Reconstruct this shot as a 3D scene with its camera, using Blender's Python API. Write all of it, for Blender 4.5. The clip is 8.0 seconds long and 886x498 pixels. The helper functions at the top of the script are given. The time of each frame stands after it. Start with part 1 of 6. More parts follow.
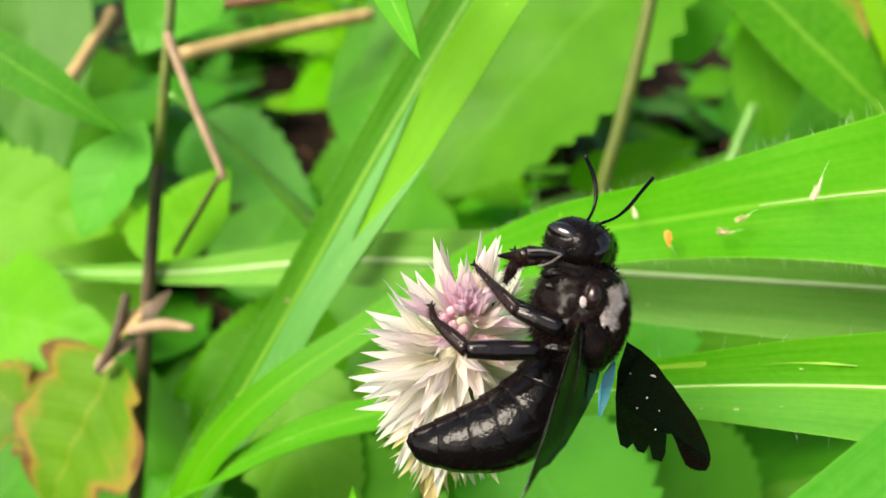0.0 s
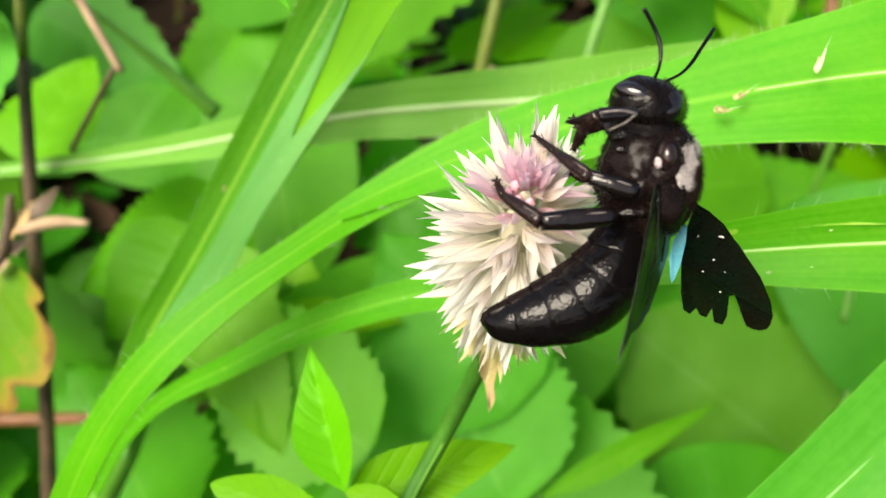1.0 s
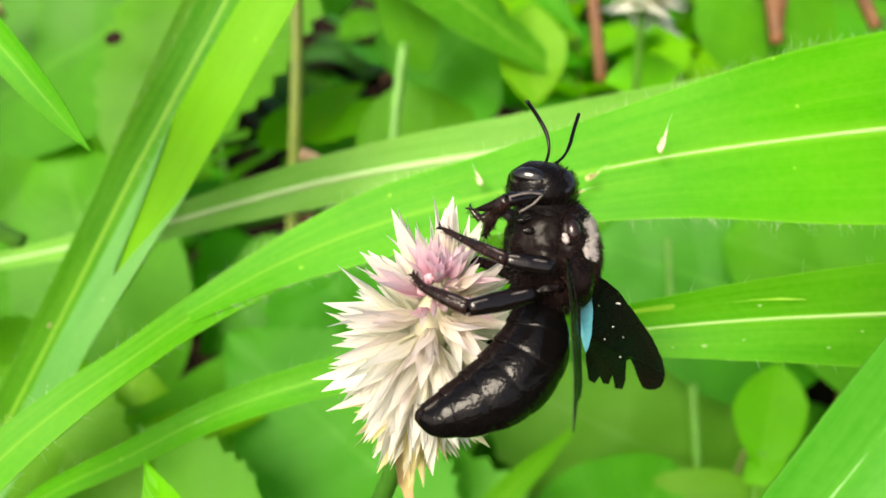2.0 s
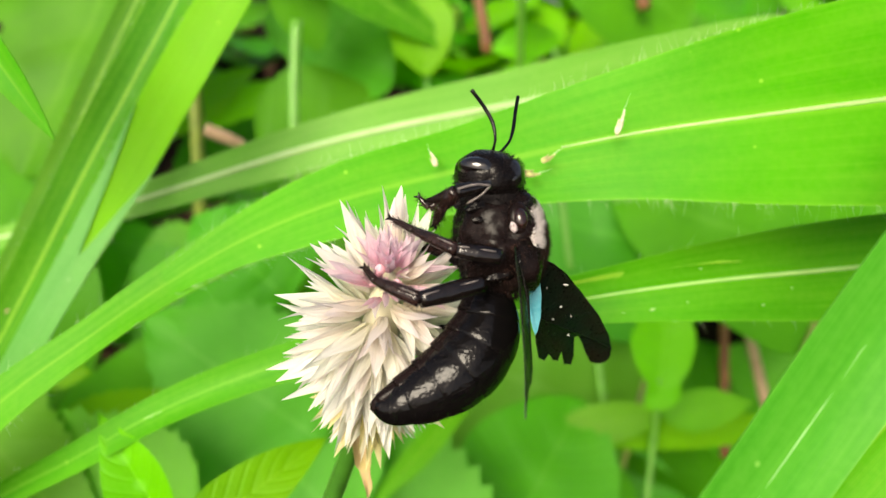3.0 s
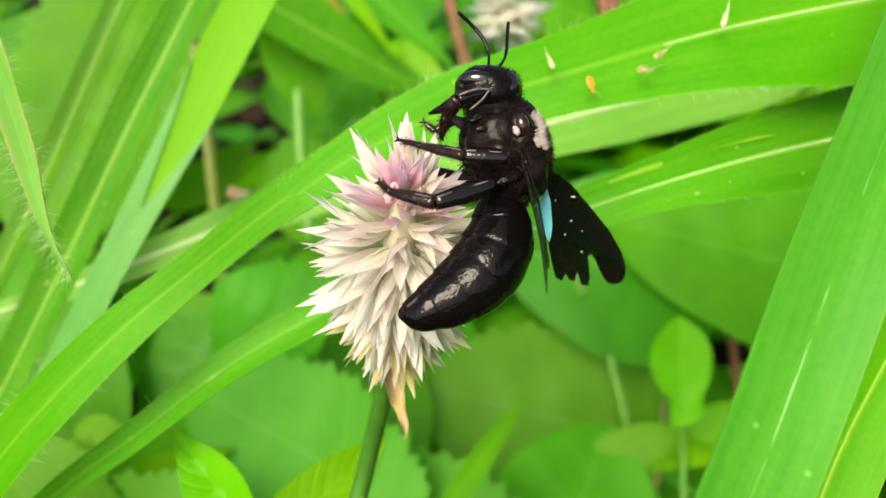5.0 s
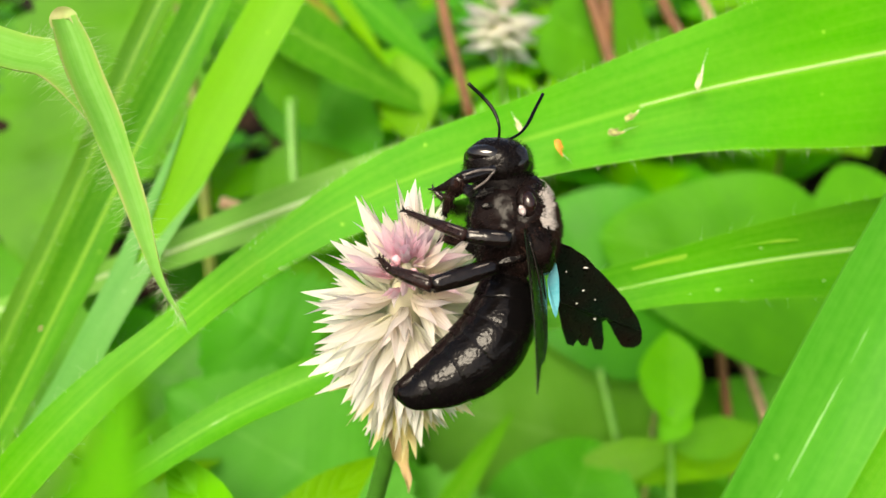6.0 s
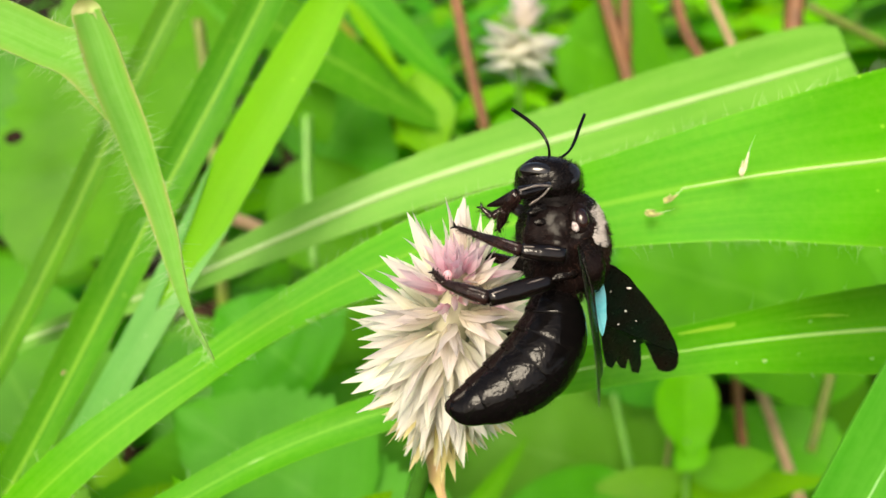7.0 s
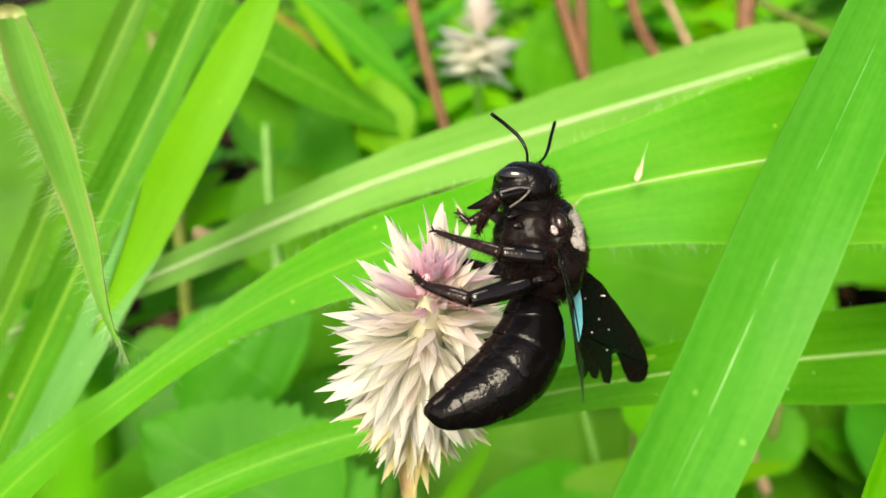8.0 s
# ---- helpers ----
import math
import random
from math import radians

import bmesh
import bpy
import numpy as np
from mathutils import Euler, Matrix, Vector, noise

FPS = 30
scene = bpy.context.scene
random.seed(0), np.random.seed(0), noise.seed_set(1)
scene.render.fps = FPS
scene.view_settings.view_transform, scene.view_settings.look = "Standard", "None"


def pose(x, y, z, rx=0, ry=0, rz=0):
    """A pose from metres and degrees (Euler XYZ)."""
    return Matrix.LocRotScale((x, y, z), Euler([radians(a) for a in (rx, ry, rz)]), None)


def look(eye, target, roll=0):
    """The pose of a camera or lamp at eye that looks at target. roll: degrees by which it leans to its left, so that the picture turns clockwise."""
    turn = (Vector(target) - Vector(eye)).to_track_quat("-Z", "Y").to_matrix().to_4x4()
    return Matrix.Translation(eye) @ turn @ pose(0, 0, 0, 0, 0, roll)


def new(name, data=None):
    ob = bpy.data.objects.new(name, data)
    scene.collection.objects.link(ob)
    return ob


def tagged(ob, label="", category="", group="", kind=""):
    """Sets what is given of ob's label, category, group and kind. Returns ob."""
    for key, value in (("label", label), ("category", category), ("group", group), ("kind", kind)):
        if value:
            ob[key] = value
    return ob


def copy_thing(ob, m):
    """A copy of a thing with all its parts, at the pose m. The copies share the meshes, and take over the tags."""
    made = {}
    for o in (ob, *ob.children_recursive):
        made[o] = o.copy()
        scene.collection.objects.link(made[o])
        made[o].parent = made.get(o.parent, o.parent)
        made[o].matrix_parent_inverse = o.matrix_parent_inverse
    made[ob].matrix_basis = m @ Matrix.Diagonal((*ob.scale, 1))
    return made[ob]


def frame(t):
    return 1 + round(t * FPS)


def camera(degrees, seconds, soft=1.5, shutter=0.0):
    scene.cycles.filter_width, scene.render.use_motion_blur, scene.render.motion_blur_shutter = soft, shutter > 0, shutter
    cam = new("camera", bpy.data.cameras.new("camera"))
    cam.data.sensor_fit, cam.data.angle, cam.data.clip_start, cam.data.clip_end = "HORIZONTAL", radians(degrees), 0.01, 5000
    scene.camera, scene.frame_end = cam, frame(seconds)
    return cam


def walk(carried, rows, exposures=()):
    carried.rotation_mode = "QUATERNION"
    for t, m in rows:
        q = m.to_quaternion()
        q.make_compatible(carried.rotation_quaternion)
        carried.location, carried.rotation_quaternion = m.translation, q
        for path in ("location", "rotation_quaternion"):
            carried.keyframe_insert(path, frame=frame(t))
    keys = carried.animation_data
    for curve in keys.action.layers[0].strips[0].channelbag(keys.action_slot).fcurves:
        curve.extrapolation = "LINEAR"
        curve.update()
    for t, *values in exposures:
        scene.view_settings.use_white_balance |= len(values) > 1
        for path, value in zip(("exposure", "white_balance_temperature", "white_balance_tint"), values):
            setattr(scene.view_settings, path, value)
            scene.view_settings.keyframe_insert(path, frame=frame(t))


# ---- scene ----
import collections

# A carpenter bee on a flower spike among broad grass blades and weeds, seen from a hand's width away.
MM = 0.001

# ---- camera ----
PATH = [
        (0, 0.00536, -0.03420, 0.25280, 61.61, -0.68, 35.62),
        (0.5, 0.00471, -0.04591, 0.25647, 57.77, -0.03, 32.07),
        (1, 0.00354, -0.04573, 0.25890, 52.21, -2.42, 24.83),
        (1.5, 0.00570, -0.04570, 0.26203, 49.22, -0.73, 14.52),
        (1.7, 0.00651, -0.04542, 0.26108, 53.35, -0.24, 12.16),
        (2.8, 0.00672, -0.06203, 0.25679, 61.11, 2.03, 1.38),
        (3, 0.00466, -0.05941, 0.25785, 57.46, 0.72, 0.07),
        (3.5, -0.00078, -0.05242, 0.26021, 55.00, -0.00, 0.00),
        (4, -0.00351, -0.05718, 0.25837, 57.52, 2.06, -0.32),
        (4.5, -0.00887, -0.06863, 0.25585, 58.84, 4.65, -2.17),
        (4.7, -0.00440, -0.06880, 0.25483, 62.15, 5.31, -3.95),
        (5.8, -0.00737, -0.06992, 0.25624, 62.95, 4.20, -3.89),
        (6, -0.00529, -0.06838, 0.25620, 63.13, 3.86, -4.39),
        (6.5, -0.00484, -0.06682, 0.25750, 64.40, 3.35, -3.69),
        (7, -0.00718, -0.06468, 0.25682, 64.16, 3.02, -3.42),
        (7.5, -0.00661, -0.06627, 0.25909, 63.93, 3.67, -4.80),
        (8, -0.00404, -0.06560, 0.25988, 63.59, 3.74, -5.95),
    ]
cam = camera(60.0, 8.0, soft=1.4)
cam.data.dof.use_dof = True
cam.data.dof.focus_distance = 0.064
cam.data.dof.aperture_fstop = 28.0
walk(cam, [(t, pose(*p)) for t, *p in PATH], exposures=[(0.0, 1.12, 7300, 9), (1.0, 1.16, 7350, 9), (3.0, 1.08, 7600, 8), (4.5, 1.05, 7600, 8), (6.0, 1.04, 7750, 7.5), (6.5, 0.98, 7800, 7.5), (7.5, 0.99, 7800, 7), (8.0, 1.02, 7800, 6.5)])

# ---- world and sun: bright overcast sky ----
SUN_ELEVATION, SUN_TURN = radians(48), radians(203)
world = bpy.data.worlds.new("sky")
scene.world = world
world.use_nodes = True
sky = world.node_tree.nodes.new("ShaderNodeTexSky")
sky.sky_type = "NISHITA"
sky.sun_disc = False
sky.sun_elevation = SUN_ELEVATION
sky.sun_rotation = SUN_TURN
sky.air_density, sky.dust_density, sky.ozone_density = 0.7, 4.0, 0.6
background = world.node_tree.nodes["Background"]
background.inputs["Strength"].default_value = 0.115
world.node_tree.links.new(sky.outputs["Color"], background.inputs["Color"])
sun = new("sun", bpy.data.lights.new("sun", "SUN"))
sun.data.energy = 2.6
sun.data.angle = radians(33)
sun.data.color = (1.0, 0.97, 0.90)
sun.matrix_world = look((-0.36, -0.85, 1.02), (0, 0, 0))


# ---- materials ----
def material(name):
    m = bpy.data.materials.new(name)
    m.use_nodes = True
    tree = m.node_tree
    tree.nodes.clear()
    return m, tree, tree.nodes.new("ShaderNodeOutputMaterial")


def put(tree, kind, inputs=None, operation=""):
    n = tree.nodes.new(kind)
    if operation:
        n.operation = operation
    for key, value in (inputs or {}).items():
        if isinstance(value, bpy.types.NodeSocket):
            tree.links.new(value, n.inputs[key])
        else:
            n.inputs[key].default_value = value
    return n


def math_node(tree, op, a, b=0.0):
    return put(tree, "ShaderNodeMath", {0: a, 1: b}, operation=op).outputs[0]


def mixed(tree, factor, a, b):
    n = tree.nodes.new("ShaderNodeMix")
    n.data_type = "RGBA"
    for socket, value in ((n.inputs[0], factor), (n.inputs[6], a), (n.inputs[7], b)):
        if isinstance(value, bpy.types.NodeSocket):
            tree.links.new(value, socket)
        else:
            socket.default_value = value
    return n.outputs[2]


def noise_of(tree, scale, detail=3.0, space="Object"):
    place = tree.nodes.new("ShaderNodeTexCoord").outputs[space]
    return put(tree, "ShaderNodeTexNoise", {"Vector": place, "Scale": scale, "Detail": detail}).outputs["Fac"]


def ranged(tree, value, a, b, c=0.0, d=1.0):
    return put(tree, "ShaderNodeMapRange", {0: value, 1: a, 2: b, 3: c, 4: d}).outputs[0]


def rgb(r, g, b):
    return (r, g, b, 1.0)


def leaf_material(name, light, dark, pale, veins="parallel", glow=0.48, rough=0.46, lines=46.0, blotch=None, ribbed=True):
    """Green leaf: mottled at two scales, veined, letting light through."""
    m, tree, out = material(name)
    uv = put(tree, "ShaderNodeSeparateXYZ", {0: tree.nodes.new("ShaderNodeUVMap").outputs[0]})
    along, across = uv.outputs[0], uv.outputs[1]
    side = math_node(tree, "ABSOLUTE", across)
    colour = mixed(tree, ranged(tree, noise_of(tree, 70.0), 0.3, 0.7), rgb(*dark), rgb(*light))
    fine = noise_of(tree, 1400.0, 2.0)
    colour = mixed(tree, ranged(tree, fine, 0.35, 0.75, 0.0, 0.18), colour, rgb(*pale))
    if veins == "parallel":
        coarse = math_node(tree, "SINE", math_node(tree, "MULTIPLY", across, lines))
        close = math_node(tree, "SINE", math_node(tree, "MULTIPLY", across, lines * 2.37))
        wander = ranged(tree, noise_of(tree, 120.0), 0.3, 0.7, 0.1, 1.0)
        ridge = math_node(tree, "MULTIPLY", wander, math_node(tree, "ADD", math_node(tree, "MULTIPLY", coarse, 0.55), math_node(tree, "MULTIPLY", close, 0.45)))
        vein = ranged(tree, ridge, 0.0, 1.0, 0.0, 0.2)
        rib = ranged(tree, side, 0.03, 0.085, 0.75 if ribbed else 0.0, 0.0)
        height = math_node(tree, "MULTIPLY", ridge, 0.2)
    else:
        step = math_node(tree, "MULTIPLY", math_node(tree, "SUBTRACT", along, math_node(tree, "MULTIPLY", side, 0.22)), 9.0)
        saw = math_node(tree, "PINGPONG", step, 0.5)
        vein = ranged(tree, math_node(tree, "ADD", saw, math_node(tree, "MULTIPLY", noise_of(tree, 300.0), 0.06)), 0.02, 0.09, 0.15, 0.0)
        rib = ranged(tree, side, 0.012, 0.045, 0.6, 0.0)
        height = math_node(tree, "MULTIPLY", ranged(tree, saw, 0.0, 0.2, 0.0, 1.0), 2.0)
    if veins == "parallel":
        # lengthwise bands: pale zones between veins, with soft sheen put into the colour
        place = put(tree, "ShaderNodeCombineXYZ", {0: math_node(tree, "MULTIPLY", along, 45.0), 1: math_node(tree, "MULTIPLY", across, 4.5)}).outputs[0]
        bands = put(tree, "ShaderNodeTexNoise", {"Vector": place, "Scale": 1.0, "Detail": 4.0}).outputs["Fac"]
        colour = mixed(tree, ranged(tree, bands, 0.42, 0.72, 0.0, 0.30), colour, rgb(*pale))
        colour = mixed(tree, ranged(tree, bands, 0.28, 0.45, 0.35, 0.0), colour, rgb(dark[0] * 0.8, dark[1] * 0.85, dark[2]))
    colour = mixed(tree, vein, colour, rgb(*pale))
    colour = mixed(tree, rib, colour, rgb(*pale))
    if veins == "parallel":
        colour = mixed(tree, ranged(tree, side, 0.955, 0.99, 0.0, 0.45), colour, rgb(*pale))
        spots = put(tree, "ShaderNodeTexVoronoi", {"Vector": tree.nodes.new("ShaderNodeTexCoord").outputs["Object"], "Scale": 420.0})
        pick = ranged(tree, put(tree, "ShaderNodeSeparateColor", {0: spots.outputs["Color"]}).outputs[0], 0.80, 0.84)
        dot = math_node(tree, "MULTIPLY", ranged(tree, spots.outputs["Distance"], 0.05, 0.13, 0.55, 0.0), pick)
        colour = mixed(tree, dot, colour, rgb(min(1.0, pale[0] * 2.2), min(1.0, pale[1] * 1.5), pale[2] * 2.5))
    if blotch:
        edge = math_node(tree, "ADD", side, math_node(tree, "MULTIPLY", noise_of(tree, 160.0, 4.0), 0.9))
        colour = mixed(tree, ranged(tree, edge, 1.06, 1.34), colour, rgb(*blotch[0]))
        colour = mixed(tree, ranged(tree, edge, 1.34, 1.44), colour, rgb(*blotch[1]))
    chance = tree.nodes.new("ShaderNodeObjectInfo").outputs["Random"]
    colour = put(tree, "ShaderNodeHueSaturation", {"Color": colour, "Hue": ranged(tree, chance, 0.0, 1.0, 0.488, 0.512),
                                                   "Value": ranged(tree, chance, 0.0, 1.0, 0.86, 1.12)}).outputs[0]
    bump = put(tree, "ShaderNodeBump", {"Strength": 0.35, "Distance": 0.0001,
                                        "Height": math_node(tree, "ADD", height, fine)}).outputs[0]
    body = put(tree, "ShaderNodeBsdfPrincipled", {"Base Color": colour, "Roughness": rough, "Specular IOR Level": 0.17, "Normal": bump})
    warm = mixed(tree, 0.35, colour, rgb(light[0] * 1.6, light[1] * 1.35, light[2] * 0.5))
    clear = put(tree, "ShaderNodeBsdfTranslucent", {"Color": warm, "Normal": bump})
    both = put(tree, "ShaderNodeMixShader", {0: glow, 1: body.outputs[0], 2: clear.outputs[0]})
    tree.links.new(both.outputs[0], out.inputs[0])
    return m


def plain_material(name, a, b, scale=400.0, rough=0.4, relief=0.2, metal=0.0, gloss=0.5, glow=0.0, film=0.0, coat=0.0):
    m, tree, out = material(name)
    big, fine = noise_of(tree, scale), noise_of(tree, scale * 9, 2.0)
    colour = mixed(tree, ranged(tree, big, 0.3, 0.7), rgb(*a), rgb(*b))
    bump = put(tree, "ShaderNodeBump", {"Strength": relief, "Distance": 0.0001,
                                        "Height": math_node(tree, "ADD", big, fine)}).outputs[0]
    body = put(tree, "ShaderNodeBsdfPrincipled", {
        "Base Color": colour, "Roughness": ranged(tree, fine, 0.2, 0.8, rough * 0.75, rough * 1.3), "Metallic": metal,
        "Specular IOR Level": gloss, "Normal": bump, "Thin Film Thickness": film, "Coat Weight": coat, "Coat Roughness": 0.12})
    last = body.outputs[0]
    if glow:
        clear = put(tree, "ShaderNodeBsdfTranslucent", {"Color": colour})
        last = put(tree, "ShaderNodeMixShader", {0: glow, 1: last, 2: clear.outputs[0]}).outputs[0]
    tree.links.new(last, out.inputs[0])
    return m


def chitin_material(name, a, b, rough, gloss, scale=750.0, relief=1.0):
    """Insect shell: dark, smooth and faintly lumpy, so that its highlights break up."""
    m, tree, out = material(name)
    big, fine = noise_of(tree, scale, 2.0), noise_of(tree, scale * 4, 2.0)
    colour = mixed(tree, ranged(tree, big, 0.3, 0.7), rgb(*a), rgb(*b))
    height = math_node(tree, "ADD", big, math_node(tree, "MULTIPLY", fine, 0.2))
    bump = put(tree, "ShaderNodeBump", {"Strength": relief, "Distance": 0.00013, "Height": height}).outputs[0]
    body = put(tree, "ShaderNodeBsdfPrincipled", {"Base Color": colour, "Roughness": ranged(tree, fine, 0.3, 0.7, rough * 0.7, rough * 1.5),
                                                  "Specular IOR Level": gloss, "Normal": bump})
    tree.links.new(body.outputs[0], out.inputs[0])
    return m


def wing_material(name, a, b):
    """Smoky wing skin: dark and glossy, letting some of what lies behind show through."""
    m, tree, out = material(name)
    colour = mixed(tree, ranged(tree, noise_of(tree, 300.0), 0.3, 0.7), rgb(*a), rgb(*b))
    bump = put(tree, "ShaderNodeBump", {"Strength": 0.4, "Distance": 0.0001, "Height": noise_of(tree, 900.0)}).outputs[0]
    body = put(tree, "ShaderNodeBsdfPrincipled", {"Base Color": colour, "Roughness": 0.25, "Specular IOR Level": 0.3, "Normal": bump})
    clear = put(tree, "ShaderNodeBsdfTransparent", {"Color": rgb(0.42, 0.50, 0.40)})
    both = put(tree, "ShaderNodeMixShader", {0: 0.42, 1: body.outputs[0], 2: clear.outputs[0]})
    tree.links.new(both.outputs[0], out.inputs[0])
    return m


def tepal_material(name, foot, tip):
    """Papery tepal: foot to tip, with fine length-wise streaks."""
    m, tree, out = material(name)
    uv = put(tree, "ShaderNodeSeparateXYZ", {0: tree.nodes.new("ShaderNodeUVMap").outputs[0]})
    colour = mixed(tree, ranged(tree, uv.outputs[0], 0.1, 0.75), rgb(*foot), rgb(*tip))
    streak = math_node(tree, "SINE", math_node(tree, "MULTIPLY", uv.outputs[1], 16.0))
    colour = mixed(tree, ranged(tree, streak, 0.0, 1.0, 0.0, 0.10), colour, rgb(foot[0] * 0.8, foot[1] * 0.76, foot[2] * 0.66))
    chance = tree.nodes.new("ShaderNodeObjectInfo").outputs["Random"]
    colour = put(tree, "ShaderNodeHueSaturation", {"Color": colour, "Saturation": ranged(tree, chance, 0.0, 1.0, 0.6, 1.3),
                                                   "Value": ranged(tree, chance, 0.0, 1.0, 0.85, 1.05)}).outputs[0]
    bump = put(tree, "ShaderNodeBump", {"Strength": 0.4, "Distance": 0.00008, "Height": streak}).outputs[0]
    body = put(tree, "ShaderNodeBsdfPrincipled", {"Base Color": colour, "Roughness": 0.5, "Normal": bump})
    clear = put(tree, "ShaderNodeBsdfTranslucent", {"Color": colour})
    both = put(tree, "ShaderNodeMixShader", {0: 0.56, 1: body.outputs[0], 2: clear.outputs[0]})
    tree.links.new(both.outputs[0], out.inputs[0])
    return m


BLADE = leaf_material("grass_blade", (0.084, 0.420, 0.0036), (0.064, 0.355, 0.0029), (0.206, 0.520, 0.0288))
BLADE_DARK = leaf_material("grass_blade_dark", (0.042, 0.262, 0.0036), (0.030, 0.210, 0.0030), (0.18, 0.44, 0.04), glow=0.35)
BLADE_LOW = leaf_material("grass_blade_low", (0.062, 0.360, 0.0036), (0.047, 0.300, 0.0029), (0.172, 0.480, 0.0288), glow=0.42)
BLADE_FRONT = leaf_material("grass_blade_near", (0.055, 0.318, 0.016), (0.043, 0.280, 0.013), (0.14, 0.44, 0.05), glow=0.4, ribbed=False)
BLADE_PALE = leaf_material("grass_blade_pale", (0.120, 0.410, 0.040), (0.092, 0.350, 0.030), (0.26, 0.55, 0.11), glow=0.3)
BLADE_YOUNG = leaf_material("grass_blade_young", (0.185, 0.530, 0.0022), (0.150, 0.470, 0.0022), (0.232, 0.580, 0.0216), glow=0.55, ribbed=False)
BLADE_BENT = leaf_material("bent_grass_blade", (0.165, 0.430, 0.055), (0.130, 0.385, 0.040), (0.30, 0.56, 0.15), glow=0.45, ribbed=False, blotch=((0.22, 0.44, 0.07), (0.36, 0.42, 0.13)))
TORN = plain_material("torn_grass", (0.36, 0.50, 0.15), (0.33, 0.36, 0.13), 500.0, 0.6, glow=0.3)
SHEATH = leaf_material("grass_sheath", (0.126, 0.355, 0.074), (0.096, 0.300, 0.056), (0.22, 0.47, 0.13), glow=0.35, ribbed=False)
RIB_WHITE = plain_material("white_midrib", (0.48, 0.68, 0.33), (0.42, 0.62, 0.27), 300.0, 0.45, glow=0.25)
RIB_LIME = plain_material("lime_midrib", (0.26, 0.54, 0.035), (0.21, 0.49, 0.025), 300.0, 0.45, glow=0.35)
RIB_GREEN = plain_material("green_midrib", (0.23, 0.52, 0.16), (0.18, 0.47, 0.11), 300.0, 0.45, glow=0.25)
RIB = plain_material("midrib", (0.42, 0.66, 0.24), (0.34, 0.58, 0.18), 300.0, 0.45, glow=0.25)
LEAF = leaf_material("broad_leaf", (0.077, 0.370, 0.0101), (0.052, 0.290, 0.0079), (0.120, 0.440, 0.0288), "net")
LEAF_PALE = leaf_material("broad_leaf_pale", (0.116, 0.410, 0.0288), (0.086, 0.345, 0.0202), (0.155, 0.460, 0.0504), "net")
# dark leaf kind; a few gap leaves take it as shade in their colour
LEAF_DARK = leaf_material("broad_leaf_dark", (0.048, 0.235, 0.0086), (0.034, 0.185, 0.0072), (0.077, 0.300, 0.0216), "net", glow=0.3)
LEAF_MID = leaf_material("broad_leaf_mid", (0.112, 0.410, 0.016), (0.085, 0.350, 0.012), (0.15, 0.45, 0.03), "net", glow=0.45)
LEAF_LIGHT = leaf_material("broad_leaf_light", (0.138, 0.460, 0.0058), (0.103, 0.400, 0.0043), (0.189, 0.520, 0.0216), "net", glow=0.45)
LEAF_SICK = leaf_material("broad_leaf_yellowed", (0.105, 0.310, 0.010), (0.070, 0.240, 0.008), (0.26, 0.36, 0.04), "net", glow=0.4,
                          blotch=((0.36, 0.27, 0.04), (0.20, 0.10, 0.035)))
STEM = plain_material("green_stem", (0.10, 0.30, 0.03), (0.07, 0.22, 0.02), 300.0, 0.45)
STALK = plain_material("pale_stalk", (0.15, 0.43, 0.05), (0.105, 0.36, 0.03), 250.0, 0.45, glow=0.15)
STEM_DEEP = plain_material("deep_green_stem", (0.040, 0.155, 0.012), (0.024, 0.10, 0.009), 300.0, 0.4)
STEM_OLIVE = plain_material("olive_stem", (0.13, 0.18, 0.02), (0.09, 0.13, 0.02), 300.0, 0.5)
STEM_BROWN = plain_material("brown_stem", (0.10, 0.065, 0.03), (0.045, 0.03, 0.016), 250.0, 0.6)
STEM_RED = plain_material("red_stem", (0.19, 0.08, 0.026), (0.10, 0.042, 0.016), 200.0, 0.6)
STRAW = plain_material("dry_straw", (0.50, 0.36, 0.15), (0.36, 0.24, 0.09), 200.0, 0.6)
DEAD = plain_material("dead_twig", (0.40, 0.29, 0.17), (0.26, 0.17, 0.10), 300.0, 0.7, 0.5)
# soil colour darkened to hold the shade under the weeds
SOIL = plain_material("soil", (0.020, 0.012, 0.008), (0.010, 0.006, 0.005), 60.0, 0.95, 0.8, gloss=0.05)
LITTER = plain_material("leaf_litter", (0.075, 0.040, 0.022), (0.028, 0.016, 0.011), 90.0, 0.8, 0.6, gloss=0.15)
CHITIN = chitin_material("black_chitin", (0.0036, 0.0030, 0.0030), (0.0018, 0.0016, 0.0018), 0.13, 0.19, 1000.0, 0.75)
CHITIN_LEG = chitin_material("leg_chitin", (0.0060, 0.0040, 0.0036), (0.0025, 0.0018, 0.0018), 0.09, 0.42, 1100.0, 0.5)
CHITIN_BROWN = chitin_material("dark_brown_chitin", (0.0085, 0.0050, 0.0046), (0.0040, 0.0026, 0.0024), 0.22, 0.09, 900.0, 0.5)
CHITIN_SHIN = chitin_material("brown_shin_chitin", (0.019, 0.009, 0.0080), (0.007, 0.0038, 0.0034), 0.16, 0.30, 1100.0, 0.8)
EYE = chitin_material("compound_eye", (0.005, 0.004, 0.004), (0.003, 0.0025, 0.0025), 0.07, 0.8, 500.0, 0.25)
FUZZ = plain_material("black_fuzz", (0.006, 0.004, 0.004), (0.003, 0.002, 0.002), 300.0, 0.6, gloss=0.12)
FUZZ_BROWN = plain_material("brown_fuzz", (0.026, 0.012, 0.008), (0.013, 0.006, 0.005), 300.0, 0.7, gloss=0.15)
FUZZ_WHITE = plain_material("pale_fuzz", (0.74, 0.69, 0.66), (0.42, 0.37, 0.35), 900.0, 0.7)
